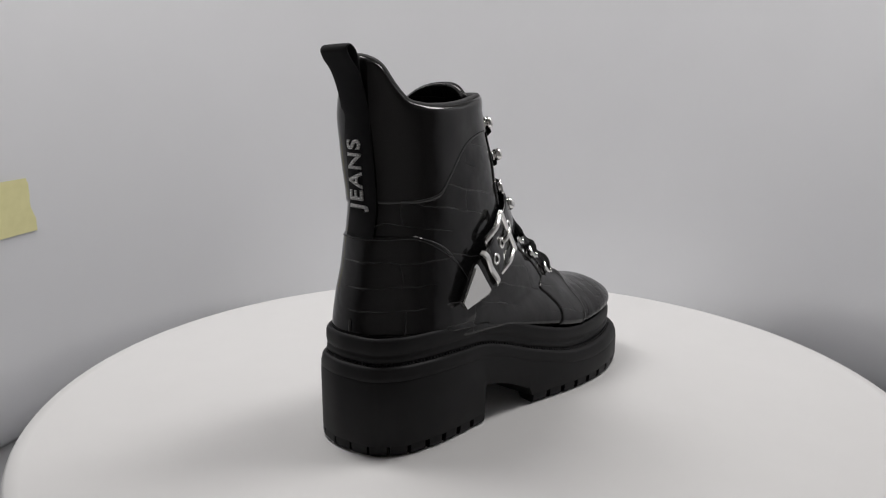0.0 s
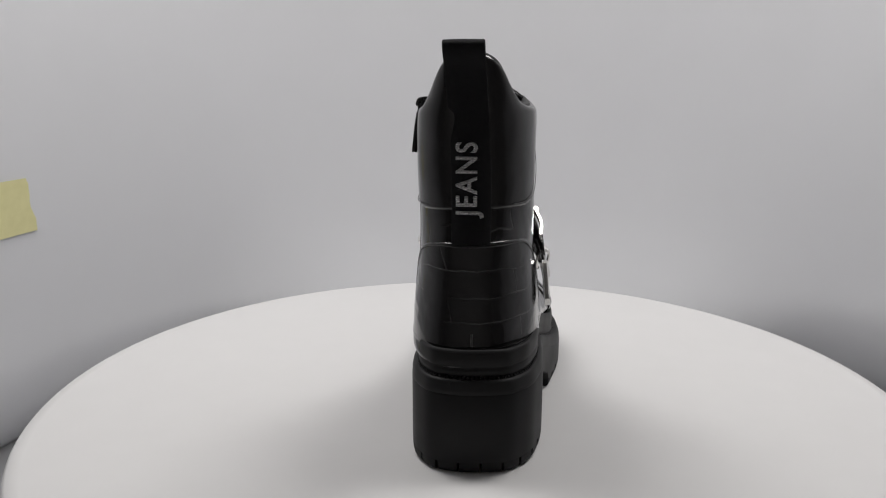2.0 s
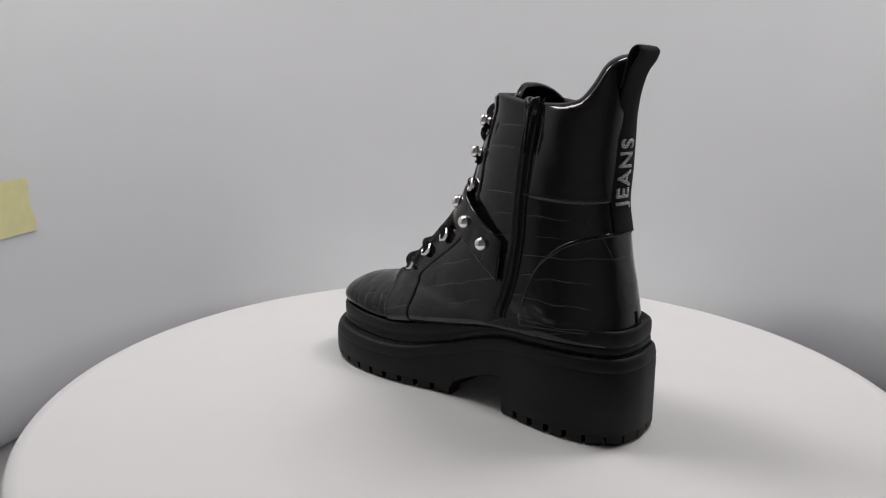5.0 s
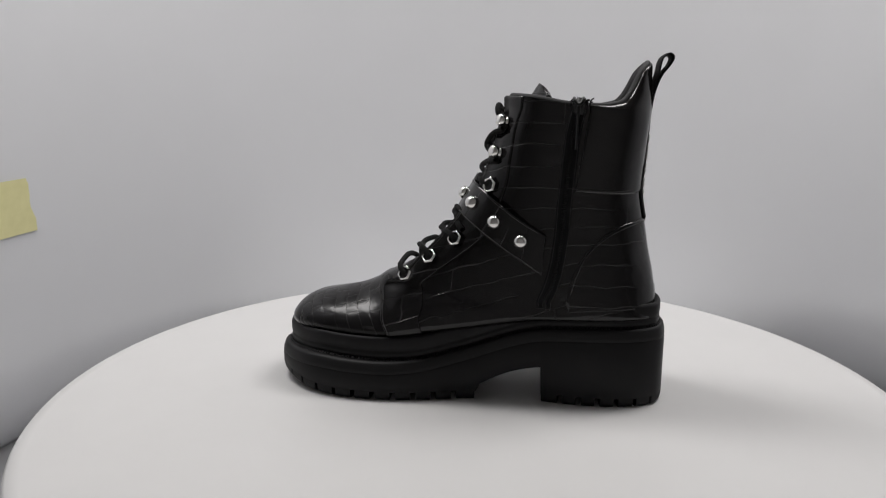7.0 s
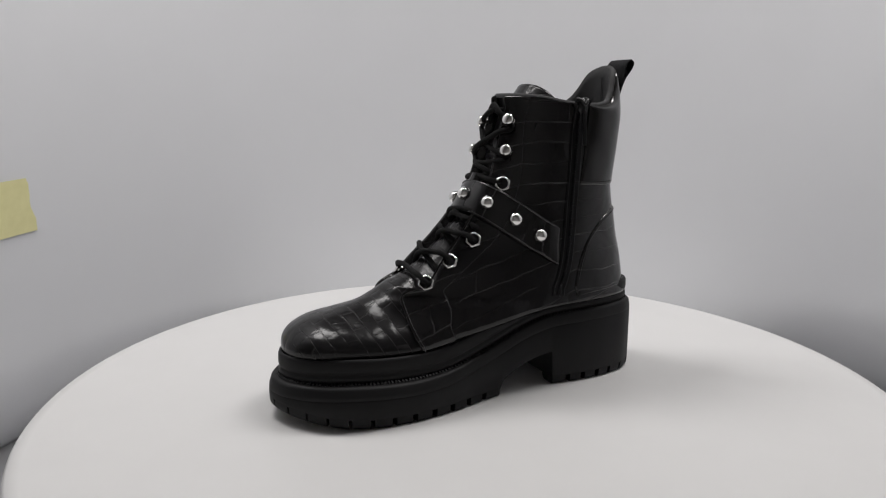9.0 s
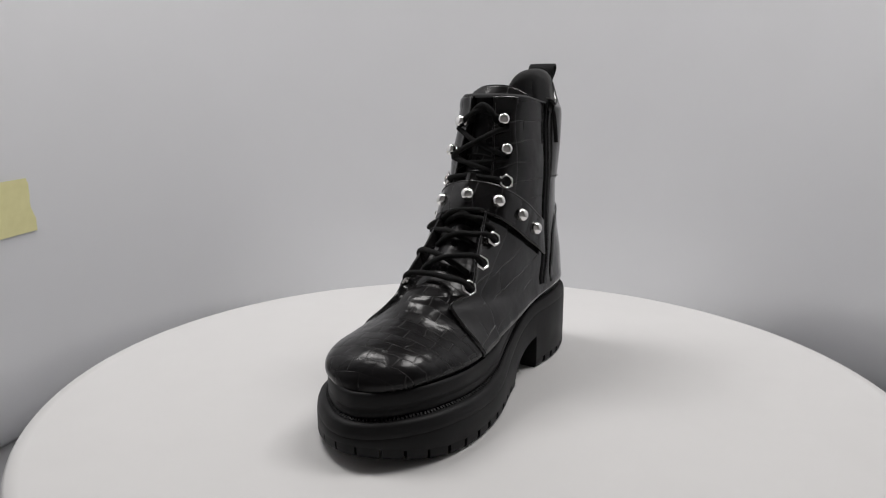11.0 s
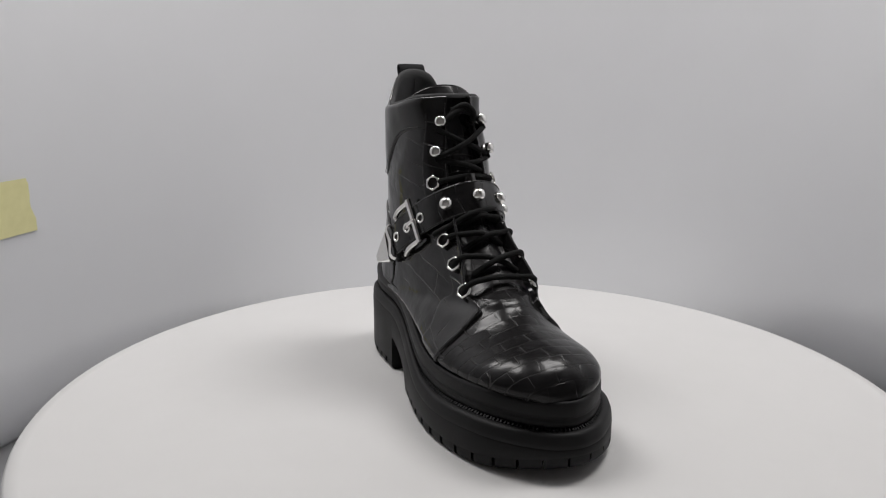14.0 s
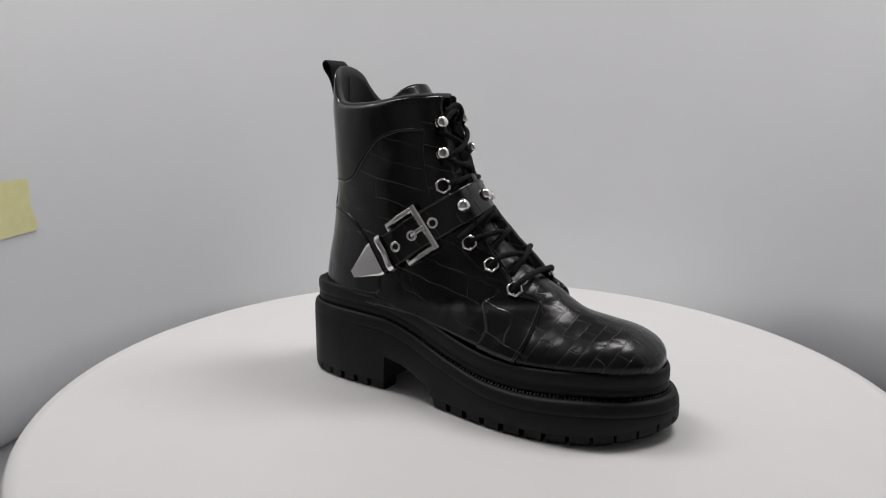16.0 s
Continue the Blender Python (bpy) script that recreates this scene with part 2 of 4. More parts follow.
def XC(y, z):
    """The middle of the upper, which leans to the zip's side as it rises over the instep."""
    f = np.clip((np.atleast_1d(z) - 48) / 45, 0, 1)
    f = f * f * (3 - 2 * f)
    return XC_LOW(y)[:, 0] * (1 - f) + XC_TOP(y)[:, 0] * f

FEATHER = curve([(-140, 72), (-110, 72), (-70, 71), (-46, 69), (-27, 64), (-7, 57), (13, 51), (37, 45.5), (62, 43.5), (87, 44), (112, 45), (150, 43.5)])
TOPLINE = curve([(-150, 236), (-117, 235.5), (-112, 230), (-106.5, 219), (-101, 211.5), (-93, 208.5), (-80, 208), (-60, 209.5), (-40, 213), (-25, 214.5), (0, 214)])
# sections of the upper: back/bottom point, front/top point, half width, place of the widest line, roundness of back and front
LEG_SECTIONS = [
    (-117.5, 205, -22, 205, 31.5, 0.46, 2.05, 2.5),
    (-116, 190, -17, 190, 32.5, 0.46, 2.1, 2.5),
    (-115, 170, -11, 172, 34.2, 0.46, 2.2, 2.5),
    (-114.5, 150, -2, 152, 35.1, 0.45, 2.3, 2.2),
    (-118, 130, 16, 129, 35.2, 0.43, 2.3, 1.95),
    (-121.5, 110, 34, 110, 36.3, 0.40, 2.3, 2.0),
    (-125.5, 92, 51, 96, 38, 0.36, 2.3, 2.25),
    (-128.5, 72, 66, 85.5, 39, 0.33, 2.3, 2.3),
]
FOOT_SECTIONS = [
    (-127, 60, 71, 82.5, 40, 0.32, 2.3, 2.3),
    (-60, 58, 78, 77.8, 42, 0.30, 2.5, 2.1),
    (5, 48, 91, 73, 45.5, 0.28, 2.5, 1.65),
    (45, 41, 108, 69.3, 46.5, 0.26, 2.5, 1.75),
    (75, 40, 123.5, 65.8, 44.3, 0.26, 2.5, 1.95),
    (100, 40, 135, 60, 38.5, 0.28, 2.4, 2.15),
    (120, 40, 141.3, 53, 29, 0.30, 2.4, 2.3),
    (132, 39, 143.2, 46, 17, 0.3, 2.3, 2.3),
    (137, 36, 143.4, 38, 9, 0.3, 2.2, 2.2),
]
SECT = LEG_SECTIONS + FOOT_SECTIONS
SECTION = curve([(i, *r) for i, r in enumerate(SECT)])
LAST = len(SECT) - 1


def upper_point(u, a):
    """A point of the upper: u along the sections (below 0: up to the top edge), a round them (0 back, +-pi front)."""
    u, a = np.broadcast_arrays(np.atleast_1d(np.asarray(u, float)), np.atleast_1d(np.asarray(a, float)))
    by, bz, fy, fz, w, cm, pb, pf = SECTION(np.clip(u, 0, LAST)).T
    c = (1 - np.cos(a)) / 2
    k = np.where(c < cm, (cm - c) / cm, (c - cm) / (1 - cm))
    p = np.where(c < cm, pb, pf)
    x = w * np.power(np.clip(1 - np.power(np.clip(k, 0, 1), p), 0, 1), 1 / p) * np.sign(np.sin(a))
    y, z = by + (fy - by) * c, bz + (fz - bz) * c
    z = z + np.where(u < 0, -u * (TOPLINE(y)[:, 0] - 205), 0)
    return np.stack([x + XC(y, z), y, z], 1)


def upper_normal(u, a):
    u, a = np.broadcast_arrays(np.atleast_1d(np.asarray(u, float)), np.atleast_1d(np.asarray(a, float)))
    du = upper_point(u + 0.05, a) - upper_point(u - 0.05, a)
    da = upper_point(u, a + 0.03) - upper_point(u, a - 0.03)
    n = np.cross(du, da)
    return n / np.maximum(np.linalg.norm(n, axis=1), 1e-9)[:, None]


GU, GA = [g.ravel() for g in np.meshgrid(np.arange(-1, LAST, 0.03), np.linspace(0.02, math.pi - 0.02, 240), indexing="ij")]
GP = upper_point(GU, GA)


def on_side(y, z, side):
    """The (u, a) of the upper at that place in the side view, on the buckle's side (1) or the zip's (-1)."""
    k = np.argmin((GP[:, 1] - y) ** 2 + (GP[:, 2] - z) ** 2)
    return GU[k], GA[k] * side


GX = upper_point(GU, -GA)


def nearest(p):
    """The (u, a) of the upper nearest to a place."""
    d1, d2 = ((GP - p) ** 2).sum(1), ((GX - p) ** 2).sum(1)
    k1, k2 = d1.argmin(), d2.argmin()
    return (GU[k1], GA[k1]) if d1[k1] < d2[k2] else (GU[k2], -GA[k2])


def smooth_line(pts, n):
    """n points, evenly spaced, on a smooth line through pts."""
    pts = np.array(pts, float)
    d = np.concatenate([[0], np.cumsum(np.linalg.norm(np.diff(pts, axis=0), axis=1))])
    f = curve(np.column_stack([d, pts]))
    fine = f(np.linspace(0, d[-1], 400))
    e = np.concatenate([[0], np.cumsum(np.linalg.norm(np.diff(fine, axis=0), axis=1))])
    t = np.linspace(0, e[-1], n)
    return np.stack([np.interp(t, e, fine[:, k]) for k in range(pts.shape[1])], 1)


def set_uv(ob, uv):
    """UVs (metres) by vertex."""
    layer = ob.data.uv_layers.new(name="grain")
    idx = np.empty(len(ob.data.loops), dtype=np.int64)
    ob.data.loops.foreach_get("vertex_index", idx)
    layer.data.foreach_set("uv", uv[idx].astype(np.float32).ravel())


def lengths(p, axis):
    d = np.linalg.norm(np.diff(p, axis=axis), axis=2)
    return np.concatenate([np.zeros_like(np.take(d, [0], axis)), np.cumsum(d, axis)], axis)


def panel(name, low, high, side, thick, mat, root, label="", puff=0.0, m=60, n=28, upright=False):
    """A leather panel laid on the upper between two lines, given in the side view as (y, z) or (y, z, side), with cut edges."""
    def line(pts):
        ua = np.array([on_side(p[0], p[1], p[2] if len(p) > 2 else side) for p in pts])
        return smooth_line(ua * [20, 40], m) / [20, 40]

    lo, hi = line(low), line(high)
    lift_m, lift_n = np.ones(m + 4), np.ones(n + 4)
    tm = np.concatenate([[0, 0.0, 0.012], np.linspace(0.03, 0.97, m - 2), [0.988, 1, 1]])
    tn = np.concatenate([[0, 0.0, 0.02], np.linspace(0.05, 0.95, n - 2), [0.98, 1, 1]])
    for lift in (lift_m, lift_n):
        lift[0] = lift[-1] = -0.4
        lift[1] = lift[-2] = 0.55
    s = np.linspace(0, 1, m)
    lo, hi = [np.stack([np.interp(tm, s, q[:, k]) for k in (0, 1)], 1) for q in (lo, hi)]
    ua = lo[:, None] * (1 - tn[None, :, None]) + hi[:, None] * tn[None, :, None]
    flat = ua.reshape(-1, 2)
    p, nr = upper_point(flat[:, 0], flat[:, 1]), upper_normal(flat[:, 0], flat[:, 1])
    lift = np.minimum(lift_m[:, None], lift_n[None, :]) * thick
    lift = lift + puff * (np.sin(math.pi * tm)[:, None] * np.sin(math.pi * tn ** 1.45)[None, :]) ** 0.8
    p = (p + nr * lift.reshape(-1, 1)).reshape(m + 4, n + 4, 3) / 1000
    ob = part(name, grid_mesh(p), mat, root, label)
    set_uv(ob, np.stack([lengths(p, 0), p[:, :, 2] if upright else lengths(p, 1)], 2).reshape(-1, 2))
    return ob


def upper(root):
    na = 200
    angle = np.linspace(0, 2 * math.pi, na, endpoint=False) + 1e-4
    us = np.concatenate([np.linspace(-1, 0, 12), np.linspace(0.04, LAST, 230)])
    p = np.array([upper_point(np.full(na, u), angle) for u in us]) / 1000
    # the tongue lies lower than the facings that frame it
    for i, u in enumerate(us):
        off = np.abs(angle - math.pi)
        half = np.interp(u, [-1, 2, 4, 6, 7], [0.34, 0.42, 0.48, 0.56, 0.68])
        dip = 4.0 * np.interp(u, [-1, 0, 5.8, 7.2], [2.0 / 4, 1, 1, 0]) * np.clip((half - off) / 0.12 + 0.3, 0, 1)
        p[i] -= upper_normal(np.full(na, max(u, -0.9)), angle) * dip[:, None] / 1000
    for name, mat, label in (("quarter", croc, "black glossy croc-embossed leather"), ("vamp", croc_square, "glossy croc-embossed toe"), ("tongue_front", croc_dull, "dull black leather tongue under the laces")):
        bm = grid_mesh(p, closed_v=True)
        mid = na // 2
        drop = []
        for k, f in enumerate(bm.faces):
            front = f.calc_center_median().y > 0.054
            kind = "vamp" if front else "tongue_front" if abs(k % na - mid) < 20 and k // na < 140 else "quarter"
            if kind != name:
                drop.append(f)
        bmesh.ops.delete(bm, geom=drop, context="FACES")
        ob = part(name, bm, mat, root, label)
        co = np.empty(len(ob.data.vertices) * 3, np.float32)
        ob.data.vertices.foreach_get("co", co)
        co = co.reshape(-1, 3)
        if name == "quarter":
            # rows run level round the shaft and fan down towards the toe over the foot
            f = np.clip((co[:, 2] - 0.085) / 0.06, 0, 1)
            f = f * f * (3 - 2 * f)
            side = np.clip(co[:, 0] / 0.03 + 0.5, 0, 1)
            slope = 0.30 * (1 - f) + (0.02 + 0.20 * side) * f
            uv = np.stack([co[:, 1] + 0.3, co[:, 2] + slope * (co[:, 1] + 0.04) - 0.008], 1)
        else:
            uv = np.stack([co[:, 0] + 0.5005, co[:, 1] - 0.5 * co[:, 2] + 0.3], 1)
        set_uv(ob, uv)
    # the lining inside, with a rolled top edge
    base = upper_point(np.full(na, -1.0), angle)
    mid = np.array([XC(-70, 200)[0], -70, 0])
    rows = []
    for inset, dz in ((0.3, -1.5), (0.6, 0.6), (1.6, 1.6), (3.2, 1.6), (4.6, 0.2), (5.4, -6), (6, -40), (7, -90)):
        q = base.copy()
        flat = (q - mid) * [1, 1, 0]
        q[:, :2] -= (flat / np.linalg.norm(flat, axis=1)[:, None] * inset)[:, :2]
        q[:, 2] += dz
        if dz < -20:
            q[:, 2] = 205 + dz
        rows.append(q)
    part("lining_seam", tube([(XC(-112, 228)[0], -111.2, 229), (XC(-112, 205)[0], -110.9, 205), (XC(-112, 180)[0], -110.6, 175)], 0.4, 6, 12), lining, root)
    part("lining", grid_mesh(np.array(rows) / 1000, closed_v=True), lining, root, "dark padded lining")


# ---- sole ----
OUT_R = curve([(-138, -3), (-135, 16), (-126, 30), (-104, 40.5), (-76, 44), (-50, 44.5), (-20, 48), (10, 54.5), (40, 60.5), (70, 62.3), (100, 58), (125, 47.5), (143, 30), (151.5, 16), (154.5, 5)])
OUT_L = curve([(-138, -3), (-135, -17.5), (-126, -28.5), (-104, -36.5), (-76, -38), (-50, -35), (-20, -34.5), (10, -39), (40, -46), (70, -49), (100, -46.5), (125, -37), (143, -20), (151.5, -6), (154.5, 5)])
BOTTOM = curve([(-140, 0), (-50, 0), (20, 0), (80, 0), (105, 0.8), (130, 3.5), (155, 8.5)])
HEEL_FRONT, PAD_BACK = -50.0, -4.0


def outline():
    """The outsole's outline: matching points of both sides from back to toe, and the outward normals."""
    y = -138 + 292.5 * (1 - np.cos(np.linspace(0, math.pi, 600))) / 2
    right = np.stack([OUT_R(y)[:, 0], y], 1)
    left = np.stack([OUT_L(y)[:, 0], y], 1)
    loop = np.concatenate([right, left[::-1][1:-1]])
    d = np.concatenate([[0], np.cumsum(np.hypot(*np.diff(np.vstack([loop, loop[:1]]), axis=0).T))])
    t = np.linspace(0, d[-1], 1200, endpoint=False)
    closed = np.vstack([loop, loop[:1]])
    loop = np.stack([np.interp(t, d, closed[:, k]) for k in (0, 1)], 1)
    for _ in range(120):
        loop = (np.roll(loop, 1, 0) + 2 * loop + np.roll(loop, -1, 0)) / 4
    tang = np.roll(loop, -1, 0) - np.roll(loop, 1, 0)
    tang /= np.linalg.norm(tang, axis=1)[:, None]
    return loop, np.stack([tang[:, 1], -tang[:, 0]], 1)


LOOP, LOOP_N = outline()
Y0, Y1 = LOOP[:, 1].min(), LOOP[:, 1].max()
I0, I1 = LOOP[:, 1].argmin(), LOOP[:, 1].argmax()


def side_ring(n=110):
    """Indices into LOOP: n stations up one side and the matching ones down the other, with pairs at the heel's front and the pad's back."""
    ys = Y0 + (Y1 - Y0) * (1 - np.cos(np.linspace(0, math.pi, n))) / 2
    ys = np.sort(np.concatenate([ys[1:-1], [HEEL_FRONT - 0.1, HEEL_FRONT + 0.6, PAD_BACK - 4, PAD_BACK]]))
    idx = np.roll(np.arange(len(LOOP)), -I0)
    k = (I1 - I0) % len(LOOP)
    up, down = idx[: k + 1], idx[k:][::-1]

    def pick(ids):
        f = [np.interp(ys, LOOP[ids, 1], q) for q in (LOOP[ids, 0], LOOP_N[ids, 0], LOOP_N[ids, 1])]
        return np.column_stack([f[0], ys, f[1], f[2]])

    r, l = pick(up), pick(down)
    return np.concatenate([[[*LOOP[I0], 0, -1]], r, [[*LOOP[I1], 0, 1]], l[::-1]])


RING = side_ring()
INSET = curve([(-140, 5), (-60, 4.5), (-20, 4.5), (20, 5.5), (60, 8), (100, 8.5), (155, 8)])


def sole_bottom(y):
    """The height of the sole's underside: heel, raised waist, forefoot."""
    arch = curve([(-60, 27), (-45, 25.5), (-27, 21), (-10, 13.5), (-4, 10.5), (20, 8)])(y)[:, 0]
    return np.where((y > HEEL_FRONT) & (y < PAD_BACK), arch, BOTTOM(y)[:, 0] + 6)


def sole_grid(rows):
    y = RING[:, 1]
    inset = INSET(y)[:, 0]
    out = []
    for share, extra, height in rows:
        q = RING[:, :2] - RING[:, 2:] * (inset * share + (extra(y) if callable(extra) else extra))[:, None]
        out.append(np.column_stack([q, height(y)]))
    return np.array(out) / 1000


def feather(dz):
    return lambda y: FEATHER(y)[:, 0] + dz


def sole(root):
    # rand: the smooth band round the upper
    under = lambda y: np.interp(y, [60, 115, 140], [14, 9, 4])
    rows = [(1, under, feather(-4)), (1, 2.2, feather(0.4)), (1, 1.0, feather(1.4)), (1, -0.2, feather(0.9)), (1, -0.9, feather(-1.0)), (1, -1.0, feather(-6)),
            (1, -0.6, feather(-8.5)), (1, 0.0, feather(-9.2)), (1, -0.6, feather(-10)), (1, -0.9, feather(-12.5)), (1, 0.2, feather(-15.2)), (1, 6, feather(-17))]
    part("rand", grid_mesh(sole_grid(rows), closed_v=True), rubber, root, "matt black rubber rand")
    rows = [(1, 6, feather(-15.8)), (1, 0.5, feather(-15.6)), (0.62, 0, feather(-15.4)), (0.45, 0, feather(-15.6)), (0.3, 0, feather(-16.4)), (0.22, 0, feather(-17.2)), (0.16, 0, feather(-18.6)), (0.05, 0, feather(-21)), (0, 0.2, feather(-23.2)), (0, 0.5, feather(-24)), (0, 0, feather(-25)),
            (0, 0, lambda y: np.maximum(sole_bottom(y) + 2, 0.5 * (sole_bottom(y) + FEATHER(y)[:, 0] - 25))), (0, 0.0, lambda y: sole_bottom(y) + 1.2), (0, 0.5, lambda y: sole_bottom(y) + 0.3), (0, 1.4, sole_bottom)]
    g = sole_grid(rows)
    bm = grid_mesh(g, closed_v=True)
    bm.verts.ensure_lookup_table()
    n, last = g.shape[1], (g.shape[0] - 1) * g.shape[1]
    half = n // 2
    for i in range(half):
        q = [bm.verts[last + k % n] for k in (i, i + 1, n - i - 1, n - i)]
        q = list(dict.fromkeys(q))
        if len(q) > 2:
            bm.faces.new(q)
    outsole = part("outsole", bm, rubber, root, "thick matt black rubber platform and block heel")
    outsole.data.set_sharp_from_angle(angle=radians(40))
    # ridged welt in the groove under the rand
    bm = bmesh.new()
    seg = np.concatenate([[0], np.cumsum(np.hypot(*np.diff(np.vstack([LOOP, LOOP[:1]]), axis=0).T))])
    count = int(seg[-1] / 2.6)
    for i in range(count):
        t = seg[-1] * i / count
        k = min(int(np.searchsorted(seg, t)), len(LOOP) - 1)
        c, nr = LOOP[k], LOOP_N[k]
        ins = INSET(c[1])[0, 0]
        tg = np.array([-nr[1], nr[0]])
        z = FEATHER(c[1])[0, 0]
        ring = []
        for along in (-0.6, 0.6):
            for out, dz in ((ins + 0.5, -14.2), (ins - 0.9, -14.1), (ins * 0.72, -15.0), (ins * 0.68, -16.0), (ins + 0.5, -16.5)):
                q = c - nr * out + tg * along
                ring.append(bm.verts.new((q[0] / 1000, q[1] / 1000, (z + dz) / 1000)))
        a, b = ring[:5], ring[5:]
        for j in range(5):
            bm.faces.new((a[j], a[(j + 1) % 5], b[(j + 1) % 5], b[j]))
        bm.faces.new(a)
        bm.faces.new(b[::-1])
    part("welt", bm, rubber, outsole, "ridged rubber welt", smooth=False)
    # lugs round the edge of heel and forefoot
    total = seg[-1]

    def arc_of(y, right):
        k = (I1 - I0) % len(LOOP)
        ids = [(I0 + j) % len(LOOP) for j in (range(k + 1) if right else range(len(LOOP), k - 1, -1))]
        best = min(ids, key=lambda q: abs(LOOP[q, 1] - y))
        return ((best - I0) % len(LOOP)) / len(LOOP) * total

    for first, last, count in ((arc_of(HEEL_FRONT - 0.5, False) - total, arc_of(HEEL_FRONT - 0.5, True), 17), (arc_of(PAD_BACK + 1, True), arc_of(PAD_BACK + 1, False), 25)):
        step = (last - first) / count
        for i in range(count):
            # the gaps close up round the back of the heel and the tip of the toe
            half = [0.7 + 1.3 * min(abs(2 * (i + j) / count - 1) * 1.6, 1.0) ** 2 for j in (0, 1)]
            lug(first + i * step + (half[0] if i else 0), first + (i + 1) * step - (half[1] if i < count - 1 else 0), total, outsole)


def lug(sa, sb, total, root):
    ss = np.concatenate([[sa, sa + 0.9], np.linspace(sa, sb, 6)[1:-1], [sb - 0.9, sb]])
    pos = (ss / total * len(LOOP) + I0) % len(LOOP)
    k = np.arange(len(LOOP) + 1)
    x, y, nx, ny = [np.interp(pos, k, np.append(q, q[0])) for q in (LOOP[:, 0], LOOP[:, 1], LOOP_N[:, 0], LOOP_N[:, 1])]
    base = BOTTOM(y)[:, 0]
    rows = [np.column_stack([x - nx * out, y - ny * out, base + dz]) for out, dz in ((0.05, 9), (0.05, 4), (0.5, 1.8), (1.8, 0.3), (3.0, 0), (14, 0), (16, 3), (16, 9))]
    g = np.array(rows)
    bm = grid_mesh(g / 1000, closed_u=True)
    bm.verts.ensure_lookup_table()
    nv = g.shape[1]
    bm.faces.new([bm.verts[i * nv] for i in range(8)])
    bm.faces.new([bm.verts[i * nv + nv - 1] for i in range(8)][::-1])
    ob = part("lug", bm, rubber, root)
    ob.data.set_sharp_from_angle(angle=radians(50))
    return ob


# ---- hardware ----
def frame_at(p, normal, along=(0, 0, 1)):
    """A pose at p (mm) with its z along the normal and its y as near as may be to along."""
    zv = Vector(normal).normalized()
    xv = Vector(along).cross(zv).normalized()
    m = Matrix((xv, zv.cross(xv), zv)).transposed().to_4x4()
    return Matrix.Translation(Vector(p) / 1000) @ m


def revolve(profile, m, n=28, shape=None):
    """A turned shape, profile in mm (radius, height); shape(angle) widens the radius."""
    pts = np.array([[(r * (shape(a) if shape and k < 4 else 1) * math.cos(a), r * (shape(a) if shape and k < 4 else 1) * math.sin(a), h) for k, (r, h) in enumerate(profile)] for a in np.linspace(0, 2 * math.pi, n, endpoint=False)])
    bm = grid_mesh(pts / 1000, closed_u=True)
    bmesh.ops.remove_doubles(bm, verts=bm.verts, dist=1e-6)
    bm.transform(m)
    return bm


def hexagon(a):
    return math.cos(math.pi / 6) / math.cos((a % (math.pi / 3)) - math.pi / 6)


def tube(pts, r, n=8, steps=48, bm=None, squash=1.0):
    """A round cord of radius r (mm) on a smooth line through pts (mm)."""
    c = smooth_line(pts, steps)
    t = np.gradient(c, axis=0)
    t /= np.linalg.norm(t, axis=1)[:, None]
    ref = np.array([0.0, 0.35, 0.94])
    rows = []
    for k in range(steps):
        a = np.cross(t[k], ref)
        a /= max(np.linalg.norm(a), 1e-6)
        b = np.cross(a, t[k])
        rows.append([c[k] + r * (math.cos(w) * a + squash * math.sin(w) * b) for w in np.linspace(0, 2 * math.pi, n, endpoint=False)])
    g = np.array(rows)
    bm = grid_mesh(g / 1000, closed_v=True, bm=bm)
    return bm


def ribbon(center, normal, width, thick, n=60, taper=None, edge=0.35):
    """A strap with rounded edges: its middle line, the outward normals, full width and thickness (mm). Returns points [along][round] and frames."""
    cn = smooth_line(np.hstack([center, np.array(normal) * 10]), n)
    c, nr = cn[:, :3], cn[:, 3:]
    t = np.gradient(c, axis=0)
    t /= np.linalg.norm(t, axis=1)[:, None]
    nr = nr - t * (nr * t).sum(1)[:, None]
    nr /= np.linalg.norm(nr, axis=1)[:, None]
    w = np.cross(t, nr)
    h = width / 2
    prof = [(-h, 0), (-h, thick * 0.6), (-h + edge, thick * 0.92), (-h + 1.2, thick), (-h * 0.4, thick * 1.02), (0, thick * 1.03), (h * 0.4, thick * 1.02), (h - 1.2, thick), (h - edge, thick * 0.92), (h, thick * 0.6), (h, 0), (h * 0.3, 0), (-h * 0.3, 0)]
    g = np.array([[c[k] + w[k] * a * (taper(k / (n - 1)) if taper else 1) + nr[k] * b for a, b in prof] for k in range(n)])
    return g, c, nr, w, t


def cap_ends(bm, nu, nv):
    bm.verts.ensure_lookup_table()
    bm.faces.new([bm.verts[j] for j in range(nv)])
    bm.faces.new([bm.verts[(nu - 1) * nv + j] for j in range(nv)][::-1])


HEX = {1: [(28.1, 47.2, 87.8), (27.0, 29.2, 102.0), (25.7, 11.5, 114.9), (22.7, -12.3, 152.1)],
       -1: [(-24.5, 50.4, 89.5), (-24.6, 32.1, 102.6), (-25.0, 14.0, 116.4), (-20.6, -12.2, 152.6)]}
HOOK = {1: [(19.7, -16.1, 173.6), (16.5, -16.8, 196.1)], -1: [(-19.8, -15.6, 176.0), (-16.8, -18.3, 197.7)]}


def surface(p, lift):
    """The place over the upper nearest to p, lifted, and the normal there."""
    u, a = nearest(np.array(p, float))
    nr = upper_normal(u, a)[0]
    return upper_point(u, a)[0] + nr * lift, nr


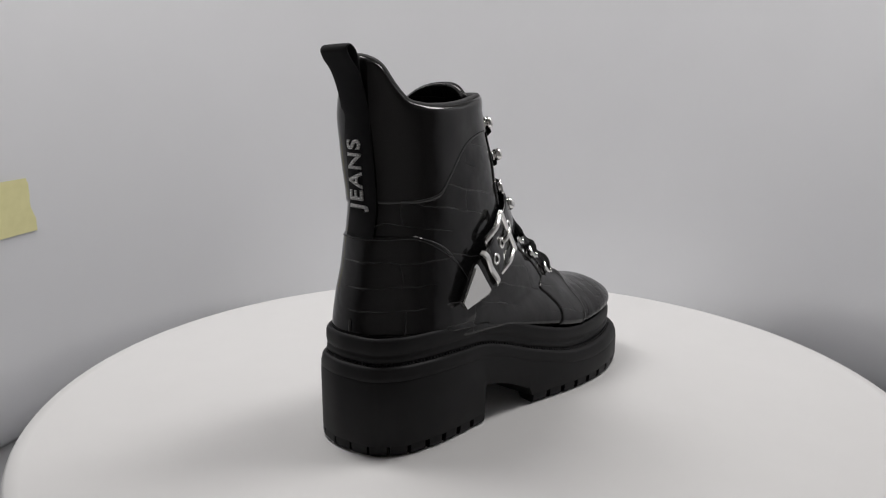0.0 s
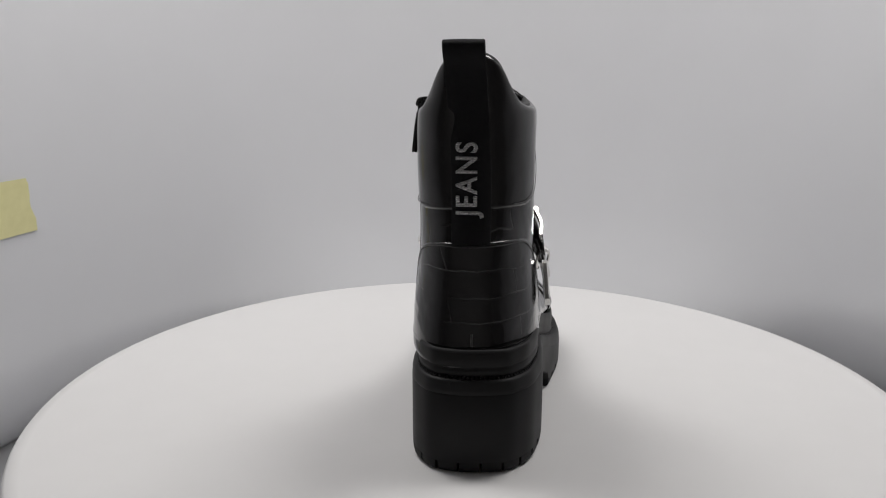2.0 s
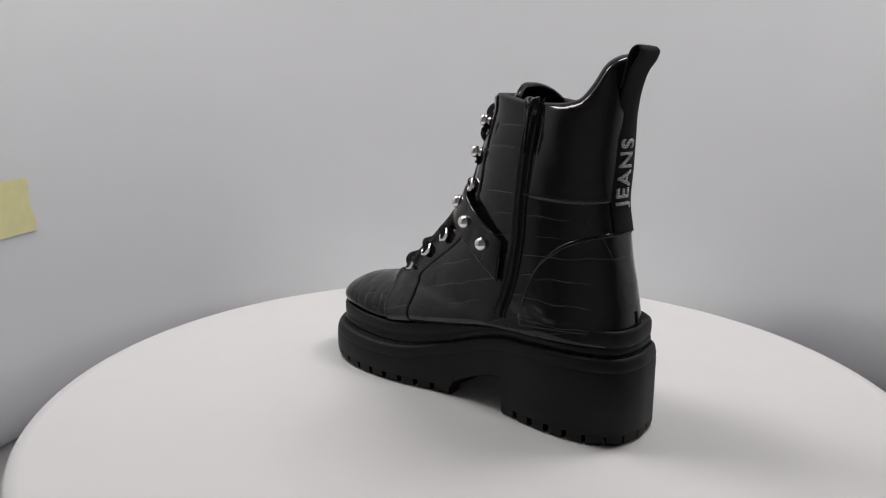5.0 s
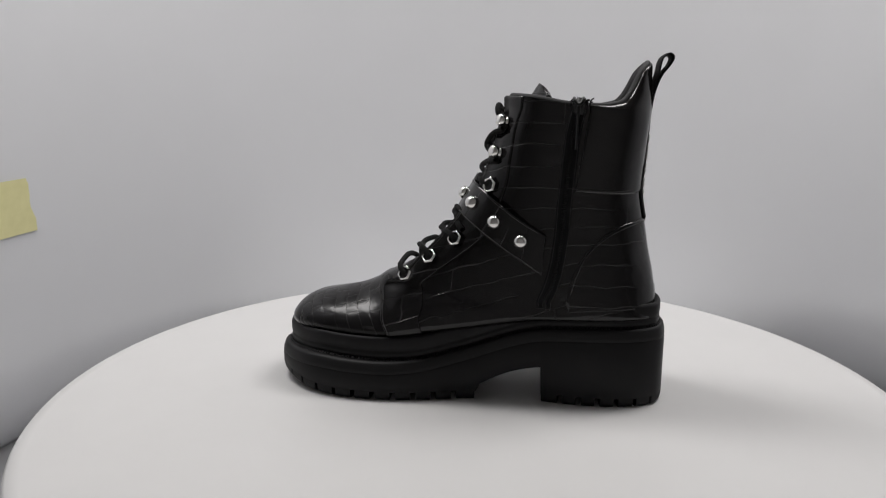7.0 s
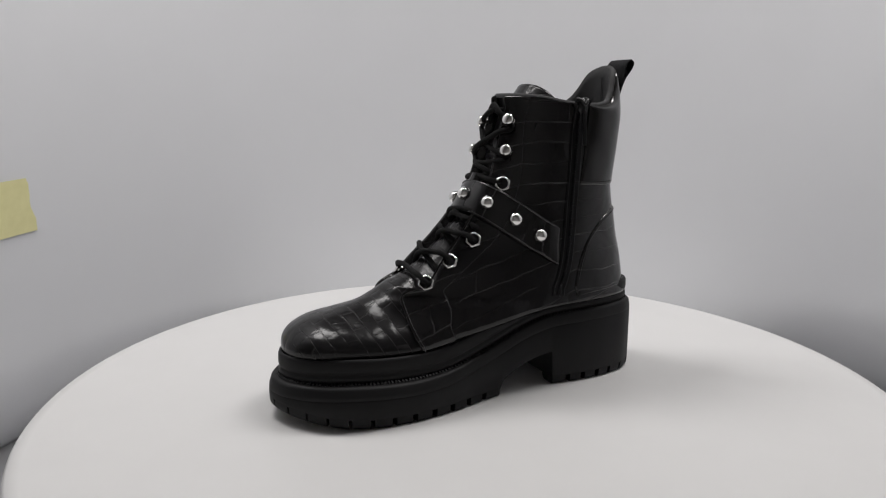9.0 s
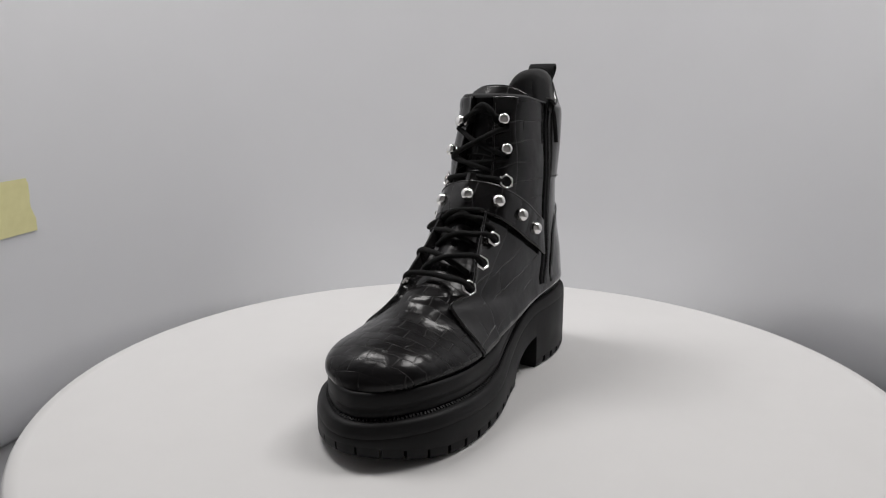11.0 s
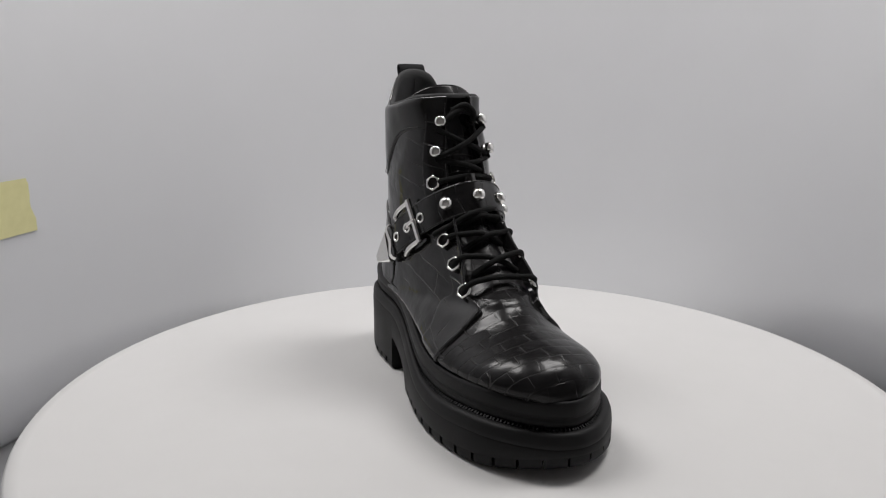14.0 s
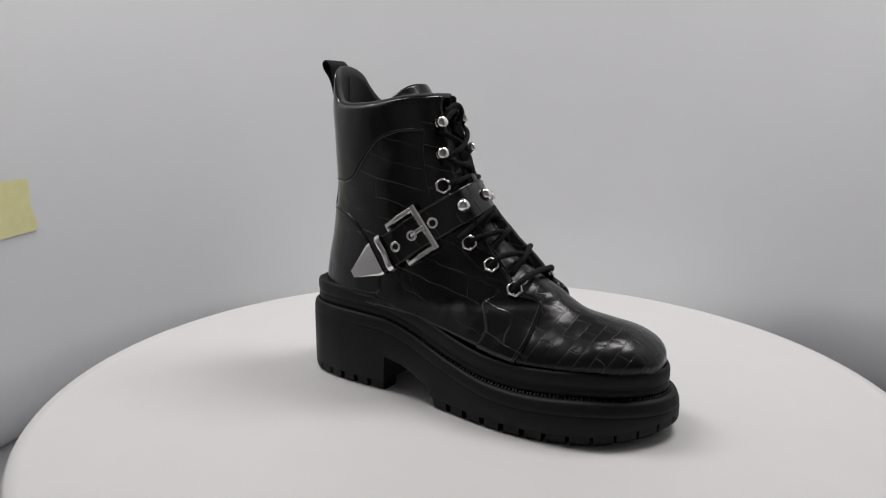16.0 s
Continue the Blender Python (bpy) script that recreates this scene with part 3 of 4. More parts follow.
def hardware(root):
    for side in (1, -1):
        for k, p in enumerate(HEX[side]):
            q, nr = surface(p, 4.6 if side < 0 and k < 3 else 3.3)
            ring = [(5.9, 0), (5.9, 0.9), (5.5, 1.4), (4.6, 1.6), (3.9, 1.2), (3.6, 0.4), (3.6, -1.5)]
            eyelet = part("eyelet", revolve(ring, frame_at(q, nr, (0.2 * side, -0.6, 0.75)), 36, hexagon), chrome, root, "silver hexagonal eyelet")
            # a black disc in place of the shade inside the ring
            part("eyelet_hole", revolve([(3.8, 0.1), (0.0, 0.1)], frame_at(q, nr), 16), hole_dark, eyelet)
        for p in HOOK[side]:
            q, nr = surface(p, 2.0)
            prof = [(3.4, 0), (3.4, 0.8), (2.2, 1.0), (2.2, 2.0), (3.7, 2.1), (4.1, 2.5), (4.2, 3.6), (4.15, 5.0), (3.8, 6.0), (2.9, 6.7), (1.5, 7.0), (0.0, 7.1)]
            part("lace_hook", revolve(prof, frame_at(q, nr)), chrome, root, "domed silver lace hook")


STUDS = [(-37.1, -34.3, 118.5), (-33.6, -15.5, 131.0), (-23.4, 1.5, 141.7), (-2.1, 8.4, 145.2), (20.1, 2.6, 140.0)]
STRAP = [(-37.4, -52.5, 105.5), (-37.0, -46.5, 109.5), (-36.8, -41.0, 113.0), (-35.4, -33.5, 117.5), (-31.4, -15.0, 129.5), (-21.8, -0.5, 139.6), (-2.0, 5.6, 143.4), (18.6, 0.4, 137.8), (30.4, -15.6, 126.9), (37.0, -27.0, 119.0), (41.5, -38.8, 110.0), (42.8, -49.0, 103.6), (43.2, -56.5, 98.6)]
STRAP_N = [(-1, 0.02, 0.12), (-1, 0.04, 0.12), (-1, 0.10, 0.14), (-0.97, 0.24, 0.14), (-0.86, 0.45, 0.22), (-0.6, 0.65, 0.4), (-0.02, 0.85, 0.5), (0.55, 0.7, 0.42), (0.88, 0.42, 0.2), (0.96, 0.25, 0.12), (0.99, 0.1, 0.08), (1, 0, 0.06), (1, -0.02, 0.05)]


def strap(root):
    n = 120
    # the strap rides over the facings
    seat = []
    for p in STRAP:
        u, a = nearest(np.array(p))
        b, m = upper_point(u, a)[0], upper_normal(u, a)[0]
        seat.append(b + m * min(max(float((np.array(p) - b) @ m), 0.7 if p[0] < -34 else 3.0), 5.0))
    g, c, nr, w, t = ribbon(seat, STRAP_N, 24.0, 1.9, n)
    # its end is cut slanting, along the zip
    widths = ((g - c[:, None]) * w[:, None]).sum(2)
    base_k, step = np.arange(n), np.linalg.norm(c[1] - c[0])
    up = 1.0 if w[0][2] > 0 else -1.0
    for j in range(g.shape[1]):
        cut = np.interp(widths[0, j] * up, [-12, 12], [-2.0, 11.0]) / step
        kk = np.clip(base_k + cut * np.clip(1 - base_k / 30, 0, 1), -6, n - 1)
        moved = np.stack([np.interp(kk, base_k, g[:, j, a]) for a in range(3)], 1)
        moved += np.minimum(kk, 0)[:, None] * step * t[:1]
        g[:, j] = moved
    bm = grid_mesh(g / 1000, closed_v=True)
    cap_ends(bm, n, g.shape[1])
    ob = part("strap", bm, croc_strap, root, "black croc-embossed leather strap")
    along = lengths(g / 1000, 0)[:, :1].repeat(g.shape[1], 1)
    across = np.array([-12, -12, -11.7, -10.8, -5, 0, 5, 10.8, 11.7, 12, 12, 4, -4]) / 1000
    set_uv(ob, np.stack([along, np.broadcast_to(across, along.shape) + 0.03], 2).reshape(-1, 2))

    def at(p):
        k = ((c - np.array(p)) ** 2).sum(1).argmin()
        return c[k], nr[k], w[k], t[k]

    for p in STUDS:
        q, nv, _, _ = at(p)
        dome = [(4.6, 1.6), (4.9, 2.3), (4.8, 3.4), (4.2, 4.8), (3.1, 6.0), (1.6, 6.7), (0, 6.9)]
        part("stud", revolve(dome, frame_at(q, nv)), chrome, ob, "domed silver stud")
    # row of stitches along both edges
    bm = bmesh.new()
    for off in (-10.7, 10.7):
        for k in range(4 + int(np.interp(off * up, [-12, 12], [0, 11.0]) / step), n - 14):
            q, d = c[k] + w[k] * off + nr[k] * 2.0, t[k]
            tube([q - d * 0.55, q + nr[k] * 0.15, q + d * 0.55], 0.22, 4, 3, bm)
    part("stitching", bm, thread, ob, "fine dark stitching")
    holes = [(32.1, -15.0, 127.6), (38.5, -27.5, 118.6), (43.7, -39.1, 110.4)]
    for p in holes:
        q, nv, _, _ = at(p)
        part("strap_eyelet", revolve([(3.9, 1.6), (4.0, 2.3), (3.5, 2.8), (2.7, 2.7), (2.1, 2.2), (2.1, 1.6)], frame_at(q, nv), 24), chrome, ob, "small round silver eyelet")
        # a black disc, painted shade for the punched hole
        part("strap_hole", revolve([(2.2, 2.1), (0, 2.1)], frame_at(q, nv), 16), hole_dark, ob)

    # buckle: a square frame round the strap, its prong in the middle hole
    q, nv, wv, tv = at(holes[1])
    m = frame_at(q, nv, wv)
    buckle = new("buckle")
    buckle.parent = root
    sx = 1.0 if (m.to_3x3() @ Vector((1, 0, 0))).dot(Vector(tv)) > 0 else -1.0

    def bar(name, pts, wid, hgt):
        """A flat bar with bevelled edges along pts (mm, in the buckle's plane)."""
        line = smooth_line(pts, 14) if len(pts) > 2 else np.linspace(pts[0], pts[1], 4)
        d = np.gradient(line, axis=0)
        d /= np.linalg.norm(d, axis=1)[:, None]
        up = np.array([0, 0, 1.0])
        s = np.cross(d, up)
        s /= np.linalg.norm(s, axis=1)[:, None]
        up = np.cross(s, d)
        a, b = wid / 2, hgt / 2
        prof = [(-a, -b), (-a, b * 0.3), (-a * 0.55, b), (a * 0.55, b), (a, b * 0.3), (a, -b)]
        g = np.array([[line[k] + s[k] * x + up[k] * z for x, z in prof] for k in range(len(line))])
        bm = grid_mesh(g / 1000, closed_v=True)
        cap_ends(bm, len(line), 6)
        bm.transform(m)
        return part(name, bm, satin, buckle, smooth=False)

    x0, x1, hw = -11.0 * sx, 13.0 * sx, 15.6
    bar("frame_bar", [(x0, -hw - 1.8, 3.6), (x0, hw + 1.8, 3.6)], 4.4, 3.0)
    bar("frame_bar", [(x0, hw, 3.4), (2 * sx, hw, 3.4), (x1, hw, -0.6)], 3.6, 2.6)
    bar("frame_bar", [(x0, -hw, 3.4), (2 * sx, -hw, 3.4), (x1, -hw, -0.6)], 3.6, 2.6)
    bar("frame_bar", [(x1, -hw, -1.2), (x1, hw, -1.2)], 2.4, 1.6)
    bar("prong", [(x0 - 1.0 * sx, 0, 5.0), (-5 * sx, 0, 4.8), (0.0, 0, 2.6)], 3.0, 2.0)
    # keeper loop and the metal tip
    q, nv, wv, tv = at((43.0, -46.5, 105.5))
    m = frame_at(q, nv, wv)
    buckle = new("keeper")
    buckle.parent = root
    bar("band", [(0, -14.0, 1.2), (0, -13.2, 3.0), (0, 0, 3.4), (0, 13.2, 3.0), (0, 14.0, 1.2)], 4.6, 1.2)
    end = len(c) - 1
    q, nv, wv, tv = c[end], nr[end], w[end], t[end]
    out = []
    for s, half in ((-3.0, 12.4), (0.0, 12.4), (19.5, 4.2), (22.0, 3.2)):
        out.append([q + tv * s + wv * half * k + nv * h for k, h in ((-1, -0.4), (-1, 2.2), (-0.86, 3.0), (0.86, 3.0), (1, 2.2), (1, -0.4))])
    g = np.array(out)
    bm = grid_mesh(g / 1000, closed_v=True)
    cap_ends(bm, 4, 6)
    part("strap_tip", bm, satin, ob, "flat tapered silver strap tip", smooth=False)


# ---- pull loop with its embroidered word ----
PULL = curve([(0, -122.4, 112), (18, -119.2, 130), (36, -116.0, 148), (58, -116.8, 170), (78, -117.8, 190), (93, -118.6, 205), (106, -120.2, 217), (119, -124.2, 229), (127, -128.8, 235.6), (131.5, -130.0, 239.3),
              (135.5, -127.4, 241.1), (139, -124.2, 238.8), (146, -121.8, 230), (160, -118.6, 218)])


def pull_loop(root):
    s = np.linspace(19, 160, 90)
    yz = PULL(s)
    d = np.gradient(yz, axis=0)
    d /= np.linalg.norm(d, axis=1)[:, None]
    out = np.column_stack([-d[:, 1], d[:, 0]])
    rows = []
    wrap = np.interp(s, [0, 90, 125, 160], [1.0, 1.0, 0.05, 0.3])
    cx = np.interp(s, [0, 60, 130, 160], [-0.2, -0.5, -4.3, -4.3])
    prof = [(-11.2, 0.1), (-11.2, 0.8), (-10.7, 1.1), (-6, 1.1), (0, 1.1), (6, 1.1), (10.7, 1.1), (11.2, 0.8), (11.2, 0.1), (5, 0), (0, 0), (-5, 0)]
    for k in range(len(s)):
        row = []
        for x, h in prof:
            p = yz[k] + out[k] * (h - wrap[k] * x * x / 62)
            row.append((cx[k] + x, p[0], p[1]))
        rows.append(row)
    g = np.array(rows)
    bm = grid_mesh(g / 1000, closed_v=True)
    cap_ends(bm, len(s), len(prof))
    ob = part("pull_loop", bm, webbing, root, "black ribbed webbing pull loop")
    set_uv(ob, np.stack([np.broadcast_to(s[:, None] / 1000, g.shape[:2]), g[:, :, 0] / 1000], 2).reshape(-1, 2))
    # the word runs up the loop
    font = bpy.data.curves.new("word", "FONT")
    font.body, font.size, font.extrude, font.offset, font.resolution_u = "JEANS", 1.0, 0.0, 0.02, 4
    font.space_character = 1.15
    holder = new("word", font)
    me = bpy.data.meshes.new_from_object(holder.evaluated_get(bpy.context.evaluated_depsgraph_get()))
    bpy.data.objects.remove(holder)
    bm = bmesh.new()
    bm.from_mesh(me)
    bmesh.ops.subdivide_edges(bm, edges=[e for e in bm.edges if e.calc_length() > 0.12], cuts=3)
    bmesh.ops.triangulate(bm, faces=bm.faces)
    xs, ys = [v.co.x for v in bm.verts], [v.co.y for v in bm.verts]
    x0, x1, y0, y1 = min(xs), max(xs), min(ys), max(ys)
    ext = bmesh.ops.extrude_face_region(bm, geom=list(bm.faces))
    top = {v for v in ext["geom"] if isinstance(v, bmesh.types.BMVert)}
    zs = np.interp(np.linspace(0, 160, 400), np.linspace(0, 160, 400), PULL(np.linspace(0, 160, 400))[:, 1])
    for v in bm.verts:
        z = 146.0 + (v.co.x - x0) / (x1 - x0) * 42.6
        x = 6.7 - (v.co.y - y0) / (y1 - y0) * 16.0
        sk = np.interp(z, zs[:320], np.linspace(0, 160, 400)[:320])
        y = PULL(sk)[0, 0] - (1.75 if v in top else 1.0) + (x + 0.6) ** 2 / 62
        v.co = (x / 1000, y / 1000, z / 1000)
    part("lettering", bm, embroidery, ob, "silver-grey embroidered word", smooth=False)


# ---- laces, tongue, zip ----
def laces(root):
    def over(p, lift):
        return surface(p, lift)[0]

    rows = [(HEX[1][k], HEX[-1][k]) for k in range(4)]
    hooks = [(HOOK[1][k], HOOK[-1][k]) for k in range(2)]

    def strand(a, b, first, last, mid, sag=0.0, swell=0.0):
        a, b = np.array(a, float), np.array(b, float)
        pts = []
        for f, h in ((0.0, first), (0.12, mid * 0.9), (0.35, mid), (0.65, mid + 0.3 * swell), (0.88, mid * 0.9 + swell), (0.97, mid * 0.5 + swell * 0.8), (1.0, last)):
            p = a + (b - a) * f
            p[2] -= sag * math.sin(math.pi * f)
            q = over(p, h)
            q[0] = p[0]
            pts.append(q)
        part("lace", tube(pts, 1.9, 10, 40), lace_cord, root, "round black cord lace")

    def crossing(a, b, lifts):
        """A strand from eyelet a to b, with its height over the upper along the way."""
        a, b = np.array(a, float), np.array(b, float)
        pts = []
        for f, h in zip((0.0, 0.03, 0.1, 0.25, 0.5, 0.75, 0.9, 0.97, 1.0), lifts):
            q = over(a + (b - a) * f, h)
            q[0] = (a + (b - a) * f)[0]
            pts.append(q)
        part("lace", tube(pts, 2.05, 10, 60), lace_cord, root, "round black cord lace")

    def shift(p, dx, dz):
        """Along the slope of the instep."""
        return (p[0] + dx, p[1] - 0.75 * dz, p[2] + dz)

    def inner(k, x, f):
        """Under the facing's edge, part of the way down to the next eyelet."""
        a, b = np.array(rows[k][0 if x > 0 else 1]), np.array(rows[max(k - 1, 0)][0 if x > 0 else 1])
        q = a + (b - a) * f
        q[0] = x
        return q

    # a bar at the lowest eyelets, then a cross at each pair, standing up where it leaves the zip side
    crossing(rows[0][0], rows[0][1], (1.5, 7.5, 9.5, 6.0, 1.5, 5.0, 10.5, 9.5, 2.5))
    for k in (1, 2):
        l, r = rows[k]
        crossing(l, inner(k, -17, 0.42), (1.5, 7.5, 10.0, 7.5, 2.5, 0.0, -1.5, -2.0, -2.5))
        crossing(r, inner(k, 17, 0.55), (3.0, 9.5, 12.0, 8.5, 4.0, 1.0, -0.8, -1.5, -2.5))
    l, r = rows[2]
    crossing(shift(l, 6, 5), shift(r, 6, 15), (3.0, 5.5, 7.5, 6.5, 5.0, 6.0, 7.5, 6.0, 2.0))
    crossing(shift(l, -6, 13), shift(r, 3, 6), (2.0, 3.0, 4.0, 4.0, 3.0, 4.0, 6.0, 5.0, 2.0))
    crossing(shift(l, -9, 6), shift(r, 8, 9), (0.0, 1.0, 2.0, 2.5, 2.5, 5.0, 8.0, 6.0, 1.0))
    l, r = rows[3]
    crossing(l, r, (4.0, 7.5, 8.5, 5.0, 3.0, 5.0, 8.5, 7.5, 4.0))
    crossing(shift(l, -8, -2), shift(r, 8, 3), (0.0, 1.0, 2.0, 1.5, 1.0, 1.5, 2.0, 1.0, 0.0))
    strand((HOOK[1][0][0] + 2, HOOK[1][0][1], HOOK[1][0][2] - 5), (HOOK[-1][0][0] - 2, HOOK[-1][0][1], HOOK[-1][0][2] - 5), 5.0, 5.0, 3.5, 7)
    strand((HOOK[1][0][0] - 3, HOOK[1][0][1], HOOK[1][0][2] - 6), shift(r, 7, 5), 4.0, 1.0, 4.5, 2)
    a, b = HOOK[1], HOOK[-1]
    strand((a[0][0] + 2, a[0][1], a[0][2] - 4.5), (b[1][0] - 3, b[1][1], b[1][2] - 5), 4.5, 4.5, 7.0, 3)
    strand((a[1][0] + 3, a[1][1], a[1][2] - 5), (b[0][0] - 2, b[0][1], b[0][2] - 4.5), 4.5, 4.5, 4.5, 3)
    strand((a[1][0] + 2, a[1][1], a[1][2] - 4), (-6, -24, 203), 4.5, 2.0, 6.0, -3)
    strand((7, -24, 203), (b[1][0] - 2, b[1][1], b[1][2] - 4), 2.0, 4.5, 4.0, -3)
    # the ends loop up over the tongue
    part("lace", tube([(-10, -19, 196), (-9, -15, 203), (-2, -15, 208), (6, -17, 204), (9, -19, 196)], 2.0, 10, 30), lace_cord, root, "round black cord lace")


def tongue(root):
    n, m = 26, 16
    rows = []
    for i in range(n):
        v = i / (n - 1)
        row = []
        for j in range(m):
            x = -27 + 54 * j / (m - 1)
            top = 223.0 - (abs(x) / 27) ** 2.6 * 10
            z = 185 + (top - 185) * v
            y = -24.0 - max(z - 195, 0) * 0.66 - x * x / 42 * (0.55 + 0.3 * v)
            row.append((x + 1, y, z))
        rows.append(row)
    g = np.array(rows)
    ob = part("tongue", grid_mesh(g / 1000), croc_square, root, "croc-embossed leather tongue")
    set_uv(ob, (g[:, :, [0, 2]] / 1000 + [0.1, 0]).reshape(-1, 2))
    mod = ob.modifiers.new("thick", "SOLIDIFY")
    mod.thickness = 0.0035
    return ob


def tongue_loop(root):
    """A small leather loop in the middle of the tongue that holds the lace, just over the strap."""
    q, nr = surface((0.5, 1.0, 156.0), 1.0)
    m = frame_at(q, nr, (0, -0.45, 0.9))
    prof = [(-5.5, 0), (-4.8, 2.6), (-2.5, 4.4), (0, 4.9), (2.5, 4.4), (4.8, 2.6), (5.5, 0)]
    g = np.array([[(x * k, v, z * k) for x, z in prof] for k, v in ((1.0, -4), (1.0, 4), (0.75, 4), (0.75, -4))])
    bm = grid_mesh(g / 1000, closed_u=True)
    bm.transform(m)
    part("tongue_loop", bm, leather, root, "small black leather lace loop").data.set_sharp_from_angle(angle=radians(50))


ZIP = [(-70, 209.5), (-66, 185), (-63.5, 155), (-61, 121), (-57, 94), (-50, 71)]


def zipper(root):
    tape = panel("zip_tape", [(y - 5.0, z) for y, z in ZIP], [(y + 5.0, z) for y, z in ZIP], -1, 0.9, webbing, root, "black zip tape", m=60, n=10)
    ua = smooth_line(np.array([on_side(y, z, -1) for y, z in ZIP]) * [20, 40], 150) / [20, 40]
    p, nr = upper_point(ua[:, 0], ua[:, 1]), upper_normal(ua[:, 0], ua[:, 1])
    t = np.gradient(p, axis=0)
    t /= np.linalg.norm(t, axis=1)[:, None]
    w = np.cross(t, nr)
    bm = bmesh.new()
    for k in range(1, 149):
        off = 0.45 if k % 2 else -0.45
        q = p[k] + nr[k] * 1.5 + w[k] * off
        m = frame_at(q, nr[k], t[k])
        bmesh.ops.create_cube(bm, size=1.0, matrix=m @ Matrix.Diagonal((0.0022, 0.0006, 0.0010, 1)))
    tagged(part("teeth", bm, black_metal, tape, "black zip teeth", smooth=False), kind="stuff")
    bm = bmesh.new()
    for off in (-4.2, 4.2):
        for k in range(2, 148):
            q = p[k] + w[k] * off + nr[k] * 1.2
            tube([q - t[k] * 0.3, q + nr[k] * 0.12, q + t[k] * 0.3], 0.2, 4, 3, bm)
    part("stitching", bm, thread, tape, "fine dark stitching")
    frayed_ends(tape, p[1], nr[1])
    # slider and hanging puller
    m = frame_at(p[5] + nr[5] * 2.2, nr[5], -t[5])
    bm = bmesh.new()
    bmesh.ops.create_cube(bm, size=1.0, matrix=m @ Matrix.Diagonal((0.0075, 0.011, 0.004, 1)))
    bmesh.ops.bevel(bm, geom=list(bm.edges), offset=0.0012, segments=2, affect="EDGES")
    part("slider", bm, black_metal, tape, "black metal zip slider")
    q = p[5] + nr[5] * 5.0
    a = q + np.array([3.5, 0.5, 3])
    bm = tube([a + (0, 0, 0), a + (-2.5, 0, -1), a + (-3.2, 0.2, -5), a + (-4, 0.4, -9)], 1.3, 8, 14)
    bm2 = [a + (-3.6, 0.4, -7), a + (-4.8, 0.6, -14), a + (-6.0, 0.8, -24), a + (-6.8, 1, -31)]
    tube(bm2, 1.7, 8, 14, bm, 0.45)
    part("puller", bm, black_metal, tape, "slim black zip puller")
    bm = tube([a + (1.5, -3, 2), a + (-3, -3, 1), a + (-4.5, 0, -2), a + (-3, 3, 1), a + (1.5, 3, 2)], 1.2, 8, 20)
    part("puller_ring", bm, black_metal, tape)


def panels(root):
    # eyelet facings, from the top down the instep and round to the sole
    facing([(-33, 214), (-29, 196), (-26, 177), (-23, 154), (-8, 120), (12, 102), (28, 90), (36, 78), (37, 62), (36, 46)], -1, root)
    facing([(-31, 213), (-28, 194), (-25, 174), (-21, 152), (-8, 122), (10, 106), (26, 94), (34, 82), (34, 64), (31, 47)], 1, root)
    panel("collar", [(-114.3, 150), (-104, 151), (-93, 151.5), (-83, 154), (-75, 163.5), (-67, 174), (-57, 184), (-45, 189), (-25.5, 191)], [(-117.3, 235.5), (-112, 230), (-106.5, 219), (-99, 210.5), (-80, 208), (-58, 210), (-28, 213.5)], 1, 0.8, leather, root, "padded smooth black leather collar", puff=2.9, m=80)
    panel("collar", [(-114.3, 150), (-100, 149.5), (-82, 150), (-69, 151)], [(-117.3, 235.5), (-112, 230), (-106.5, 219), (-99, 210.5), (-76, 208.5)], -1, 1.0, leather, root, "padded smooth black leather collar", puff=4.6)
    low = [(-66, 69, -1), (-80, 69.5, -1), (-100, 70, -1), (-120, 70, -1), (-128.4, 70, -1), (-128.4, 70, 1), (-120, 70, 1), (-100, 70, 1), (-75, 69.5, 1), (-53, 68, 1)]
    high = [(-67, 84, -1), (-71, 98, -1), (-80, 113, -1), (-93, 124, -1), (-112, 131, -1), (-117.9, 131.5, -1), (-117.9, 131.5, 1), (-112, 132, 1), (-96, 131, 1), (-83, 125, 1), (-70, 114, 1), (-60, 102, 1), (-55, 87, 1)]
    seam_stitches([(-66, 153.2), (-82, 152.2), (-103, 151.7)], -1, 1.6, root)
    seam_stitches([(-104, 153), (-93, 153.6), (-84, 156.5), (-76.5, 165), (-68, 176), (-58, 185), (-45, 190.2), (-33, 192)], 1, 1.6, root)
    seam_stitches([(y - (2 if y > -90 else 1) * 0.7, z - 2.0, k) for y, z, k in high], 1, 0.95, root)
    back_tack(root)
    panel("heel_counter", low, high, 1, 0.7, croc, root, "croc-embossed heel counter", m=110, n=30, upright=True)


def back_tack(root):
    """A short upright bar of thread at the foot of the heel counter's back."""
    pts = [upper_point(*nearest(np.array([1.6, -128.0, z])))[0] + (0, -1.2, 0) for z in (74.5, 77.0, 79.5, 81.5)]
    part("back_tack", tube(pts, 0.75, 6, 10), thread, root, "short bar tack in dark thread")


def frayed_ends(root, p, nr):
    """Short loose threads where the zip's tape is cut at the top edge."""
    rng = random.Random(11)
    bm = bmesh.new()
    for off in (-4.5, 4.5):
        for k in range(9):
            a = p + nr * 1.0 + np.array([rng.uniform(-0.8, 0.8), off + rng.uniform(-2.4, 2.4), -1.5])
            b = a + np.array([rng.uniform(-1.8, 0.8), rng.uniform(-1.2, 1.2), rng.uniform(3.0, 5.2)])
            c = b + np.array([rng.uniform(-1.6, 0.6), rng.uniform(-1.6, 1.6), rng.uniform(-0.6, 0.8)])
            tube([a, b, c], rng.uniform(0.3, 0.55), 5, 7, bm)
    part("frayed_end", bm, webbing, root, "frayed black thread ends")


